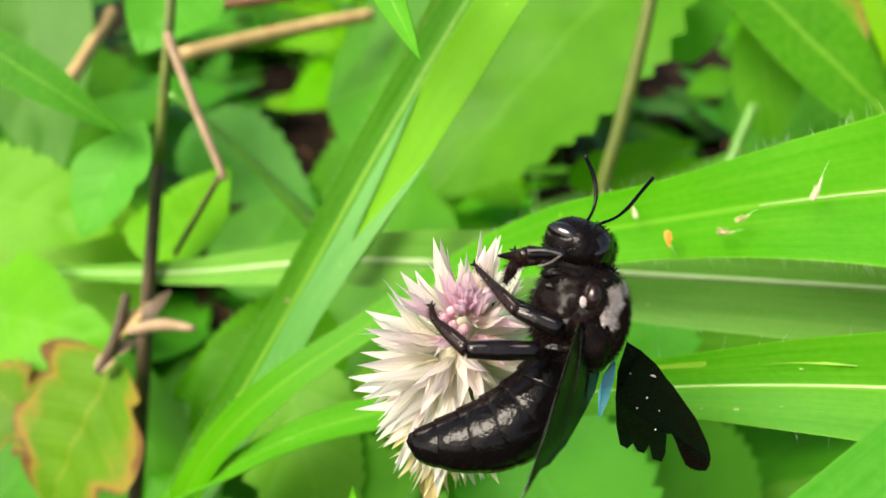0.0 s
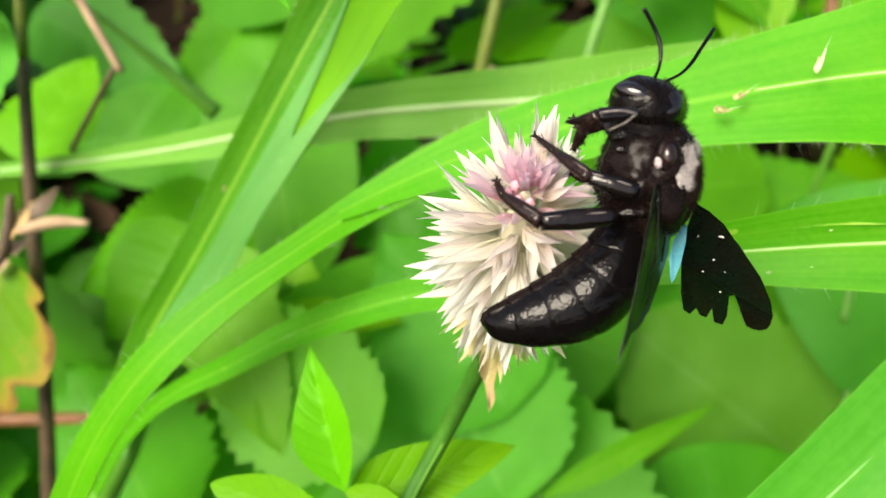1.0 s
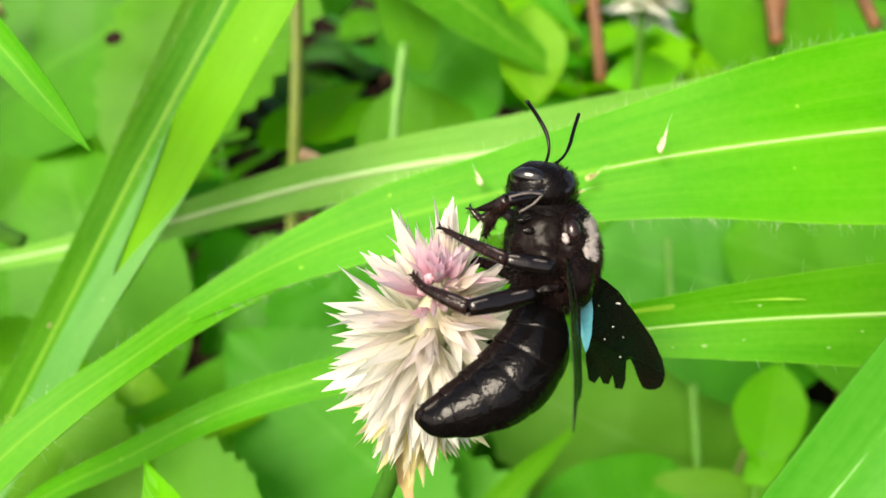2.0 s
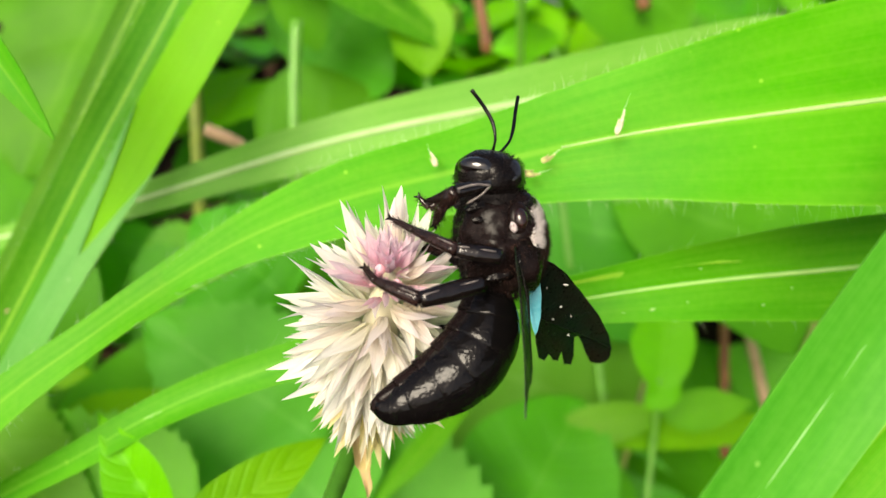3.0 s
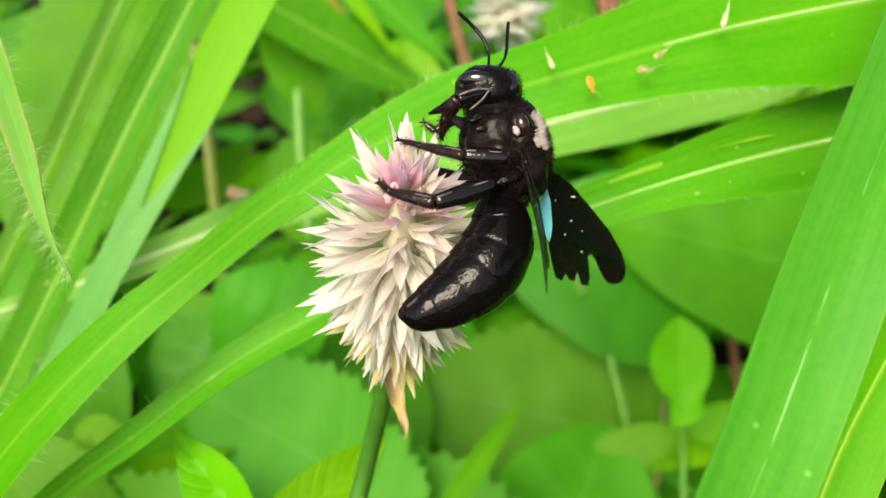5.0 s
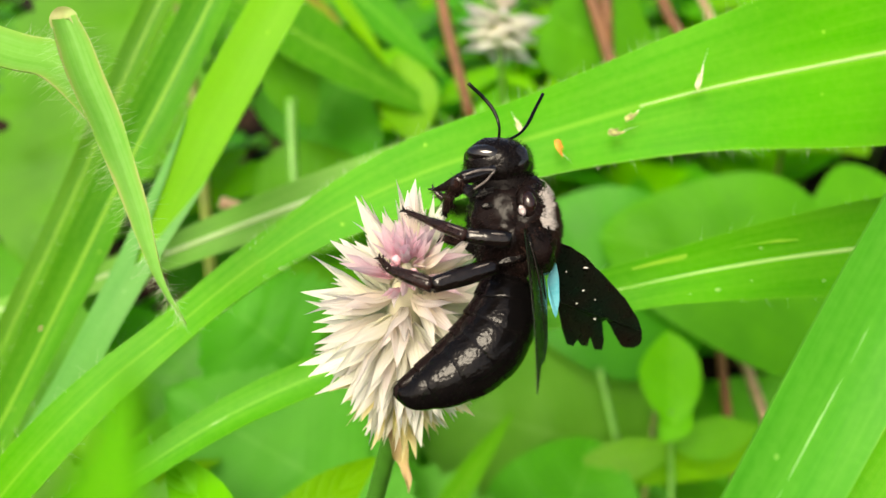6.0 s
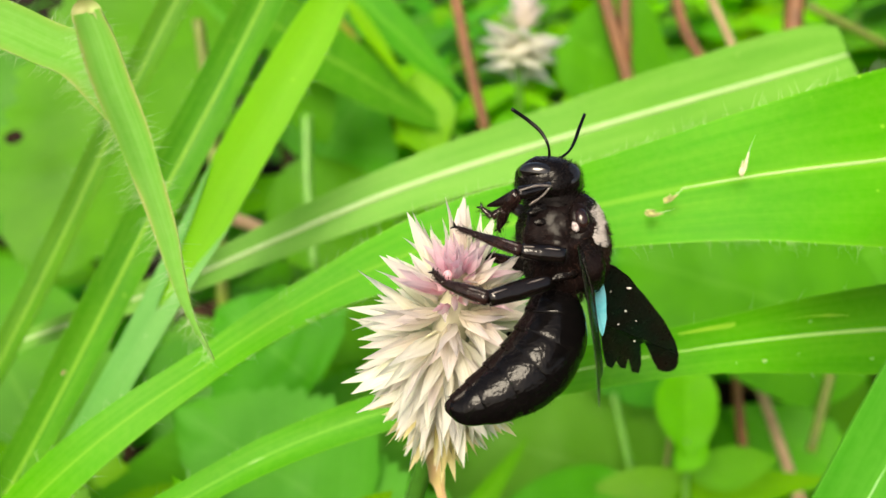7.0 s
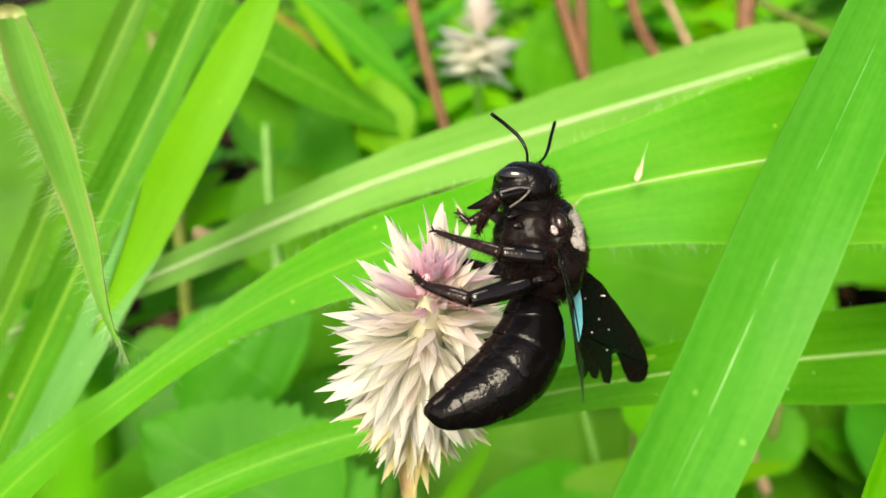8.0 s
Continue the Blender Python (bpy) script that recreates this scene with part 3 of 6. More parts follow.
def wing_mesh(origin, along, across, edge, thick=0.07):
    """A membrane from an outline of fractions along and across."""
    o, u, w = Vector(origin), Vector(along), Vector(across)
    n = u.cross(w).normalized()
    bm = bmesh.new()
    bm.faces.new([bm.verts.new((p, q, 0)) for p, q in edge])
    bm.normal_update()
    bmesh.ops.triangulate(bm, faces=bm.faces[:], ngon_method="EAR_CLIP")
    bm.verts.index_update()
    flat = [(v.co.x, v.co.y) for v in bm.verts]
    tris = [tuple(v.index for v in f.verts) for f in bm.faces]
    bm.free()
    count = len(flat)
    verts = []
    for lift in (thick / 2, -thick / 2):
        verts += [(o + u * p + w * q + n * (0.35 * math.sin(p * 3.0) + 0.25 * math.sin(q * 5) + lift)) * MM for p, q in flat]
    faces = tris + [tuple(count + k for k in t[::-1]) for t in tris]
    faces += [((k + 1) % count, k, count + k, count + (k + 1) % count) for k in range(count)]
    return verts, faces


def wing_veins(origin, along, across, lines, parent):
    o, u, w = Vector(origin), Vector(along), Vector(across)
    n = u.cross(w).normalized()
    for line in lines:
        rows = [(*(o + u * p + w * q + n * (0.35 * math.sin(p * 3.0) + 0.25 * math.sin(q * 5))), 0.09 * (1.15 - p)) for p, q in line]
        v, f = tube(rows, 10, 6, scale=MM)
        mesh_part("wing_vein", v, f, CHITIN_BROWN, parent)


def leg(name, joints, parent, label, seed, brush=120, ridge=False):
    """Rows of joint place and radius: femur, tibia, then a jointed foot."""
    base = mesh_part(name, *tube([(*joints[0][:3], joints[0][3] * 0.85), (*Vector(joints[0][:3]).lerp(Vector(joints[1][:3]), 0.45), joints[0][3] * 1.04),
                                  (*joints[1][:3], joints[1][3] * 0.95)], 12, 12, flat=0.8, scale=MM), CHITIN_LEG, parent, label)
    rng = random.Random(seed)
    spots = []
    # thin pale bars stand in for highlights along femur and tibia
    if ridge:
        for i, lo, hi in ((0, 0.12, 0.62), (0, 0.72, 0.96), (1, 0.08, 0.45)):
            p, q = Vector(joints[i][:3]), Vector(joints[i + 1][:3])
            up = Vector((0.0, 0.55, 0.8)) * (joints[i][3] * 0.82)
            line = [(*(p.lerp(q, lo + (hi - lo) * k / 4) + up * (1 - 0.12 * k / 4)), 0.03 + 0.05 * math.sin(math.pi * (k + 0.4) / 4.8)) for k in range(5)]
            mesh_part("leg_edge", *tube(line, 9, 6, scale=MM), PALE_GLINT, base, "pale shiny edge")
    for i in range(1, len(joints) - 1):
        p, q = joints[i], joints[i + 1]
        mid = Vector(p[:3]).lerp(Vector(q[:3]), 0.55)
        piece = tube([(*p[:3], p[3] * 0.9), (*mid, (p[3] + q[3]) * 0.53), (*q[:3], q[3] * 0.9)], 9, 10, flat=0.8, scale=MM)
        mesh_part("tibia" if i == 1 else "tarsus", *piece, CHITIN_SHIN, base)
        for _ in range(brush):
            x = rng.random()
            c = Vector(p[:3]).lerp(Vector(q[:3]), x)
            d = Vector((rng.gauss(0, 1), rng.gauss(0, 1), rng.gauss(0, 1))).normalized()
            along = (Vector(q[:3]) - Vector(p[:3])).normalized()
            r = p[3] * (1 - x) + q[3] * x
            spots.append((c + d * r * 0.8, c + d * (r + rng.uniform(0.2, 0.6)) + along * rng.uniform(0.1, 0.5)))
    v, f = hairs(spots, 0.03, MM)
    tagged(mesh_part("leg_bristles", v, f, FUZZ_BROWN, base, "stiff brown bristles"), kind="stuff")
    tip = Vector(joints[-1][:3])
    along = (tip - Vector(joints[-2][:3])).normalized()
    for sgn in (-1, 1):
        s = along.cross(Vector((0, 0, 1))).normalized() * sgn
        v, f = tube([(*tip, 0.12), (*(tip + along * 0.25 + s * 0.15), 0.09), (*(tip + along * 0.4 + s * 0.3), 0.03)], 7, 6, scale=MM)
        mesh_part("claw", v, f, CHITIN, base)
    return base


def carpenter_bee():
    bee = thing("bee", "glossy black carpenter bee with pale thorax hairs on the flower", "bee", m=BEE_AT)
    # head
    hc = Vector((2.91, 9.85, 5.0))
    head = mesh_part("head", *ball(hc, (2.85, 2.15, 2.6), (0, 0, -12), 20, 30, MM, lambda d: (abs(d.x) ** 2.15 + abs(d.y) ** 2.15 + abs(d.z) ** 2.15) ** (-1 / 2.15) * (1.0 + 0.05 * noise.noise(d * 3.0))), HEAD, bee, "glossy black head")
    mesh_part("eye", *ball(hc + Vector((-0.7, 0.4, 1.12)), (2.0, 1.0, 1.5), (-14, 4, -16), 12, 18, MM), EYE, head, "large shiny compound eye")
    mesh_part("eye", *ball(hc + Vector((1.35, -0.1, 0.7)), (1.35, 1.6, 1.6), (0, 0, -12), 12, 18, MM), EYE, head, "large shiny compound eye")
    for dx, dy, dz in ((0.85, 1.4, 1.65),):
        mesh_part("ocellus", *ball(hc + Vector((dx, dy, dz)), (0.16, 0.16, 0.16), (0, 0, 0), 8, 10, MM), EYE, head)
    surface_fuzz("head_fuzz", hc, (2.8, 2.1, 2.6), lambda d: d.z > -0.3 and (d.y < 0.1 or d.x > 0.3), 900, 0.45, FUZZ, head, "short black hairs", 3)
    # neck and thorax
    tc = Vector((3.79, 4.59, 4.0))
    thorax = mesh_part("thorax", *ball(tc, (3.65, 4.5, 3.7), (0, 0, 6), 26, 36, MM,
                                       lambda d: (abs(d.x) ** 2.8 + abs(d.y) ** 2.8 + abs(d.z) ** 2.8) ** (-1 / 2.8) * (0.95 + 0.12 * noise.noise(d * 2.3) + 0.05 * noise.noise(d * 6.0))), CHITIN_BROWN, bee, "hairy black thorax")
    mesh_part("neck", *tube([(*(hc + Vector((0.3, -0.9, -0.3))), 2.2), (*(hc.lerp(tc, 0.45)), 2.6), (*(tc + Vector((-0.3, 2.0, 0))), 2.6)], 10, 16, scale=MM), FUZZ, thorax)
    surface_fuzz("neck_fuzz", hc.lerp(tc, 0.4), (2.6, 2.2, 2.6), lambda d: d.z > -0.3, 900, 0.7, FUZZ, thorax, "dense short black hairs", 9)
    surface_fuzz("thorax_fuzz", tc, (3.75, 4.7, 4.0), lambda d: d.x < 0.72 and d.z > -0.4 and (d.z < 0.6 or noise.noise(d * 4.0) > 0.12), 1500, 0.7, FUZZ, thorax, "dense short black hairs", 5, sweep=(0, -0.3, 0))
    surface_fuzz("thorax_fuzz", tc, (3.75, 4.7, 4.0), lambda d: d.x < 0.85 and d.z > -0.1 and noise.noise(d * 3.0) > 0.0, 450, 0.7, FUZZ_BROWN, thorax, "dark brown hairs", 6, sweep=(0, -0.3, 0))
    surface_fuzz("pale_hairs", tc, (3.78, 4.7, 4.0), lambda d: 0.56 < d.x + 0.12 * noise.noise(d * 5.0) < 0.80 and -0.1 < d.y + 0.2 * noise.noise(d * 5.0) < 0.74 and d.z > -0.1, 2600, 0.55, FUZZ_WHITE, thorax,
                 "greyish white hair patch", 7, 0.018, sweep=(0.1, -0.35, 0.2))
    surface_fuzz("thorax_fuzz", tc, (3.78, 4.7, 4.0), lambda d: d.x > 0.76 and d.z < 0.62, 1400, 0.6, FUZZ_BROWN, thorax, "dark brown hairs", 8, sweep=(0, -0.5, 0))
    def lumpy(d):
        return 0.9 + 0.3 * noise.noise(d * 1.7)

    for px, ax, ay, az, turn in (((-1.9, 1.75, 3.05), 0.75, 0.32, 0.4, -8),
                                 ((-1.4, 3.0, 2.6), 1.9, 0.5, 0.8, 14), ((-0.9, -0.6, 3.5), 1.3, 0.35, 0.5, -6), ((0.9, -1.6, 3.7), 0.35, 1.0, 0.5, 6),
                                 ((1.6, 2.9, 2.6), 0.7, 0.35, 0.5, 30), ((-0.4, -2.6, 3.1), 1.5, 0.45, 0.6, 10)):
        mesh_part("sclerite", *ball(tc + Vector(px), (ax, ay, az * 0.6), (8, 6, turn), 12, 18, MM, lumpy), HEAD, thorax, "shiny black plate")
    mesh_part("wing_socket", *ball(tc + Vector((1.15, 1.85, 3.1)), (1.0, 1.4, 0.6), (-8, 16, 8), 14, 22, MM), CHITIN_BROWN, thorax)
    mesh_part("tegula", *ball(tc + Vector((1.15, 1.8, 3.35)), (0.62, 0.92, 0.62), (-8, 12, 8), 14, 22, MM), TEGULA, thorax, "shiny red-brown wing-base cap")
    mesh_part("wing_hinge", *ball((4.37, 5.74, 7.75), (0.32, 0.46, 0.26), (-8, 12, 20), 10, 16, MM, lumpy), HINGE, thorax, "pale shiny plate at the wing base")
    # abdomen: overlapping rings
    line = [(*(3.06, 1.26, 4.0), 1.3), (*(2.75, -0.41, 4.5), 2.2), (*(2.19, -2.78, 5.0), 2.85), (*(0.47, -5.1, 5.5), 3.0), (*(-1.75, -6.54, 6.0), 2.6),
            (*(-3.93, -7.44, 6.5), 1.95), (*(-5.49, -7.83, 6.8), 1.3), (*(-6.51, -7.62, 7.0), 0.55)]
    pts, _ = spline(line, 43)
    for n in range(6):
        rows = [(*p[:3], p[3] * (0.962 + 0.036 * math.sin(math.pi * (k + 0.5) / 9.5) + 0.042 * (k / 9) - (0.06 if k == 9 else 0))) for k, p in enumerate(pts[max(0, n * 7 - 1): n * 7 + 9])]
        v, f = tube(rows, 12, 26, scale=MM)
        mesh_part("abdomen_segment", v, f, CHITIN, bee, "glossy black abdomen ring" if n == 0 else "")
    for n in range(6):
        d = Vector((-0.66, 0.70, 0.25)).normalized()
        rows = [(*(Vector(p[:3]) + d * p[3] * 0.66), p[3] * 0.42 * (0.92 + 0.14 * k / 6)) for k, p in enumerate(pts[n * 6 + 4: n * 6 + 11])]
        mesh_part("sternite", *tube(rows, 9, 14, scale=MM), CHITIN_BROWN, bee)
    mesh_part("abdomen_tip", *ball(Vector(pts[41][:3]) + Vector((0.1, 0.1, 0)), (0.85, 0.75, 0.8), (0, 0, 20), 10, 16, MM, lumpy), CHITIN_BROWN, bee)
    spots, rng = [], random.Random(4)
    for _ in range(500):
        p = pts[rng.randrange(4, 42)]
        a = rng.uniform(0, 6.28)
        d = Vector((-0.5, 0.75, 0.2)) * math.cos(a) + Vector((0.1, -0.2, 0.9)) * math.sin(a)
        d = d.normalized()
        root = Vector(p[:3]) + d * p[3]
        spots.append((root, root + (d + Vector((-0.6, -0.5, 0))).normalized() * rng.uniform(0.2, 0.5)))
    v, f = hairs(spots, 0.015, MM)
    tagged(mesh_part("abdomen_hairs", v, f, FUZZ, bee, "sparse black hairs"), kind="stuff")
    # legs
    leg("hind_leg", [(*(2.02, 1.6, 8.5), 0.76), (*(-2.92, 0.53, 10.0), 0.68), (*(-6.19, 1.94, 8.6), 0.36), (*(-7.0, 2.87, 7.8), 0.16)], bee, "shiny black leg gripping the flower", 21, ridge=True)
    leg("middle_leg", [(*(3.25, 3.53, 8.6), 0.72), (*(-0.11, 4.1, 8.8), 0.6), (*(-3.25, 5.74, 6.2), 0.34), (*(-5.03, 6.74, 4.8), 0.13)], bee, "shiny black leg gripping the flower", 22, ridge=True)
    arm = leg("front_leg", [(*(2.48, 8.88, 9.2), 0.42), (*(-0.11, 8.42, 9.6), 0.62), (*(-1.12, 7.35, 8.6), 0.5), (*(-1.64, 6.07, 7.6), 0.26)], bee, "bent front leg drawn up below the head", 23)
    # pale bars painted in as highlights on the bent leg
    for ends in (((-0.04, 8.55, 10.2), (1.36, 8.84, 10.2), (2.4, 8.79, 9.9)), ((2.4, 8.79, 9.9), (1.79, 8.16, 9.7), (0.73, 7.54, 9.2))):
        mesh_part("leg_edge", *tube([(*e, 0.09) for e in ends], 8, 6, scale=MM), PALE_GLINT, arm, "pale shiny edge")
    mesh_part("tarsus", *tube([(*(-0.11, 8.46, 9.2), 0.5), (*(-1.28, 8.0, 8.8), 0.4), (*(-2.47, 7.79, 8.4), 0.1)], 8, 8, scale=MM), CHITIN_BROWN, arm)
    leg("front_leg", [(*(1.82, 7.05, 3.0), 0.6), (*(-0.02, 8.54, 2.0), 0.5), (*(-1.81, 7.69, 2.0), 0.35), (*(-2.62, 8.54, 2.0), 0.15)], bee, "bent front leg drawn up below the head", 24, 60)
    leg("middle_leg", [(*(1.9, 2.9, 1.0), 0.7), (*(-0.49, 3.89, 0.0), 0.55), (*(-2.31, 4.43, 1.0), 0.35), (*(-3.32, 4.06, 2.0), 0.15)], bee, "shiny black leg gripping the flower", 25, 60)
    leg("hind_leg", [(*(2.43, 0.0, -0.0), 0.7), (*(0.02, -2.06, -2.0), 0.6), (*(-1.48, -4.06, -2.0), 0.4), (*(-2.46, -5.46, -1.0), 0.15)], bee, "shiny black leg gripping the flower", 26, 60)
    # near wing, seen nearly edge-on
    root, tip = Vector((4.39, 4.29, 8.0)), Vector((3.73, -7.38, 15.0))
    along = tip - root
    across = Vector((2.2, 0.3, -9.0))
    edge = [(0, 0), (0.2, -0.04), (0.45, -0.05), (0.7, -0.02), (0.9, 0.0), (1.0, 0.02), (0.93, 0.07), (0.86, 0.12), (0.845, 0.26), (0.79, 0.36), (0.77, 0.48), (0.68, 0.64),
            (0.58, 0.82), (0.47, 0.92), (0.36, 0.9), (0.22, 0.66), (0.1, 0.34), (0.0, 0.12)]
    near_wing = mesh_part("wing", *wing_mesh(root, along, across, edge), WING_CLEAR, bee, "folded dark iridescent wing", smooth=False)
    wing_veins(root, along, across, [[(0, 0.02), (0.4, -0.02), (0.93, 0.03)], [(0, 0.06), (0.35, 0.22), (0.72, 0.3)], [(0, 0.1), (0.25, 0.4), (0.5, 0.66)]], near_wing)
    # far wing pair, spread and torn
    root = Vector((7.74, 3.14, 1.0))
    along = Vector((16.68, -7.52, -12.0)) - root
    across = Vector((7.92, -5.21, -6.0)) - root
    edge = [(-0.001, -0.015), (0.141, -0.135), (0.474, -0.267), (0.767, -0.323), (0.936, -0.283), (1.001, -0.203), (1.015, -0.101), (1.001, -0.0), (0.943, 0.123), (0.863, 0.228), (0.801, 0.28), (0.714, 0.249), (0.654, 0.206), (0.592, 0.189), (0.547, 0.266), (0.574, 0.479), (0.545, 0.612), (0.443, 0.712), (0.389, 0.617), (0.346, 0.771), (0.268, 0.843), (0.212, 0.826), (0.159, 0.968), (0.082, 1.019), (0.018, 0.888), (-0.026, 0.639), (-0.037, 0.368)]
    far_wing = mesh_part("wing", *wing_mesh(root, along, across, edge), WING, bee, "spread dark wing with a torn margin", smooth=False)
    wing_veins(root, along, across, [[(0, 0), (0.2, -0.16), (0.6, -0.2), (0.9, -0.08)], [(0, 0.05), (0.3, 0.0), (0.62, 0.05)], [(0, 0.1), (0.25, 0.22), (0.5, 0.36)], [(0, 0.2), (0.18, 0.45), (0.34, 0.58)]], far_wing)
    face = along.cross(across).normalized()
    face = face if face.z > 0 else -face
    spots = [(0.273, -0.104), (0.251, 0.171), (0.177, 0.405), (0.389, 0.342), (0.061, 0.19), (0.387, 0.117)]
    flecks = [ball(root + along * p + across * q + face * 0.42, (0.3 if k == 0 else 0.15 - 0.015 * k, 0.1, 0.06), (0, 0, (-8, 40, 20, 70, 10, 30)[k]), 6, 8, MM, lumpy) for k, (p, q) in enumerate(spots)]
    for v, f in flecks:
        mesh_part("dust_speck", v, f, FUZZ_WHITE, far_wing)
    hr = Vector((7.07, 1.66, 1.8))
    hind = mesh_part("hind_wing", *wing_mesh(hr, Vector((6.81, -3.18, 1.6)) - hr, Vector((1.0, 0.1, 0.2)),
                                             [(0, 0), (0.3, -0.5), (0.6, -0.45), (0.9, -0.1), (1.0, 0.12), (0.92, 0.3), (0.7, 0.5), (0.3, 0.5), (0.05, 0.3)]), WING_BLUE, bee, "shimmering blue hind wing", smooth=False)
    # antennae: thin jointed rods
    for name, joints, seed in (("near", [(3.05, 11.56, 5.5), (3.29, 12.72, 6.0), (3.11, 13.96, 6.0), (2.4, 15.28, 6.0), (1.37, 16.49, 6.5)], 1),
                               ("far", [(3.88, 11.89, 4.0), (4.79, 13.03, 3.0), (5.21, 14.2, 2.0), (5.49, 15.73, 1.0), (5.83, 17.4, 0.0)], 2)):
        base = Vector(joints[0]) * MM
        rows = [(*(Vector(j) - Vector(joints[0])), 0.13 if k == 0 else 0.165 if k > 1 else 0.12) for k, j in enumerate(joints)]
        ob = mesh_part("antenna", *tube(rows, 24, 8, scale=MM), CHITIN, bee, "slender black antenna")
        ob.matrix_basis = Matrix.Translation(base)
        ANTENNAE.append(ob)
    return bee


ANTENNAE = []
bee = carpenter_bee()


# ---- broad grass ----
def at(rows, place=7):
    return pose(*rows[place][1:])


ROWS_BROAD = [
        (0, -0.03403, 0.04195, 0.20551, 65.66, -7.24, 10.25),
        (0.5, -0.02268, 0.02793, 0.21426, 62.42, -8.79, 2.62),
        (1, -0.02020, 0.02721, 0.21389, 43.58, -5.25, 9.32),
        (1.5, -0.01796, 0.02358, 0.21504, 44.81, -2.82, 6.37),
        (1.7, -0.01685, 0.02381, 0.21551, 45.54, -1.29, 5.56),
        (2.8, -0.00714, 0.01077, 0.21448, 49.27, 4.57, -1.71),
        (3, -0.00938, 0.01280, 0.21520, 54.66, 0.66, -4.28),
        (3.5, -0.01243, 0.02206, 0.21664, 55.02, -0.01, -0.02),
        (4, -0.01097, 0.02057, 0.22065, 58.78, -1.27, -3.32),
        (4.5, 0.00632, 0.00989, 0.22713, 61.32, 4.43, -9.61),
        (4.7, 0.00301, 0.01342, 0.22842, 65.11, 5.50, 3.98),
        (5.8, -0.00537, 0.01019, 0.22232, 58.27, 3.51, -1.32),
        (6, -0.00558, 0.01031, 0.22333, 59.95, 2.65, -3.00),
        (6.5, -0.00114, 0.00994, 0.21933, 56.53, 3.62, -9.15),
        (7, -0.00539, 0.01110, 0.21881, 56.12, 3.52, -9.47),
        (7.5, -0.00757, 0.01039, 0.21946, 55.30, 1.48, -8.84),
        (8, -0.00906, 0.01136, 0.21929, 55.94, 1.57, -10.91),
    ]
ROWS_LOW = [
        (0, -0.02807, 0.03036, 0.19373, 54.32, -12.49, 5.78),
        (0.5, -0.02013, 0.02407, 0.19785, 54.39, -13.27, 5.80),
        (1, -0.01238, 0.02480, 0.20046, 54.43, -11.75, 5.30),
        (1.5, -0.00546, 0.02372, 0.20229, 54.90, -6.47, 2.53),
        (1.7, -0.00334, 0.02432, 0.20212, 55.01, -4.27, 1.40),
        (2.8, 0.00562, 0.01103, 0.19841, 55.32, 2.30, -3.07),
        (3, 0.00433, 0.01322, 0.20037, 55.17, 0.63, -1.33),
        (3.5, 0.00031, 0.01987, 0.20305, 55.00, 0.00, -0.00),
        (4, 0.00181, 0.01806, 0.20562, 55.10, 0.31, -0.49),
        (4.5, 0.00192, 0.01287, 0.21172, 55.11, -0.61, 0.05),
        (4.7, 0.00238, 0.01359, 0.21409, 55.10, -2.22, 0.79),
        (5.8, 0.00742, 0.00810, 0.20702, 55.24, 2.59, -2.00),
        (6, 0.00606, 0.00936, 0.20678, 55.23, 3.20, -2.14),
        (6.5, 0.00893, 0.00889, 0.20338, 55.26, 5.11, -3.63),
        (7, 0.00840, 0.01063, 0.20254, 55.26, 5.34, -3.51),
        (7.5, 0.00808, 0.00800, 0.20241, 55.26, 6.91, -4.54),
        (8, 0.00467, 0.00812, 0.20142, 55.25, 6.91, -3.85),
    ]
ROWS_BACK = [
        (0, -0.07467, 0.04971, 0.18873, 58.48, -1.59, 4.27),
        (0.5, -0.06339, 0.05020, 0.19299, 58.83, -1.38, 4.18),
        (1, -0.06074, 0.05620, 0.19502, 61.81, -2.65, 7.98),
        (1.5, -0.04858, 0.06206, 0.19675, 54.69, -3.66, 1.60),
        (1.7, -0.04163, 0.06439, 0.19842, 54.84, -1.61, 0.74),
        (2.8, -0.02144, 0.05874, 0.20283, 55.05, 0.66, -0.31),
        (3, -0.01873, 0.06167, 0.20222, 55.07, 0.87, -0.40),
        (3.5, -0.01866, 0.06859, 0.20289, 55.00, 0.00, -0.00),
        (4, -0.02441, 0.06442, 0.20472, 55.05, -1.00, 0.05),
        (4.5, -0.02439, 0.05459, 0.20345, 55.20, 0.84, -0.80),
        (4.7, -0.02367, 0.05463, 0.20500, 55.23, 1.10, -0.99),
        (5.8, -0.02239, 0.05340, 0.20574, 55.33, 1.62, -1.48),
        (6, -0.02047, 0.05508, 0.20635, 55.34, 1.66, -1.53),
        (6.5, -0.01527, 0.05612, 0.20737, 55.17, -1.82, -0.13),
        (7, -0.01462, 0.05838, 0.20803, 55.15, -1.99, -0.03),
        (7.5, -0.01282, 0.05730, 0.20967, 55.27, 0.59, -1.02),
        (8, -0.01190, 0.05833, 0.21093, 55.20, -0.72, -0.50),
    ]
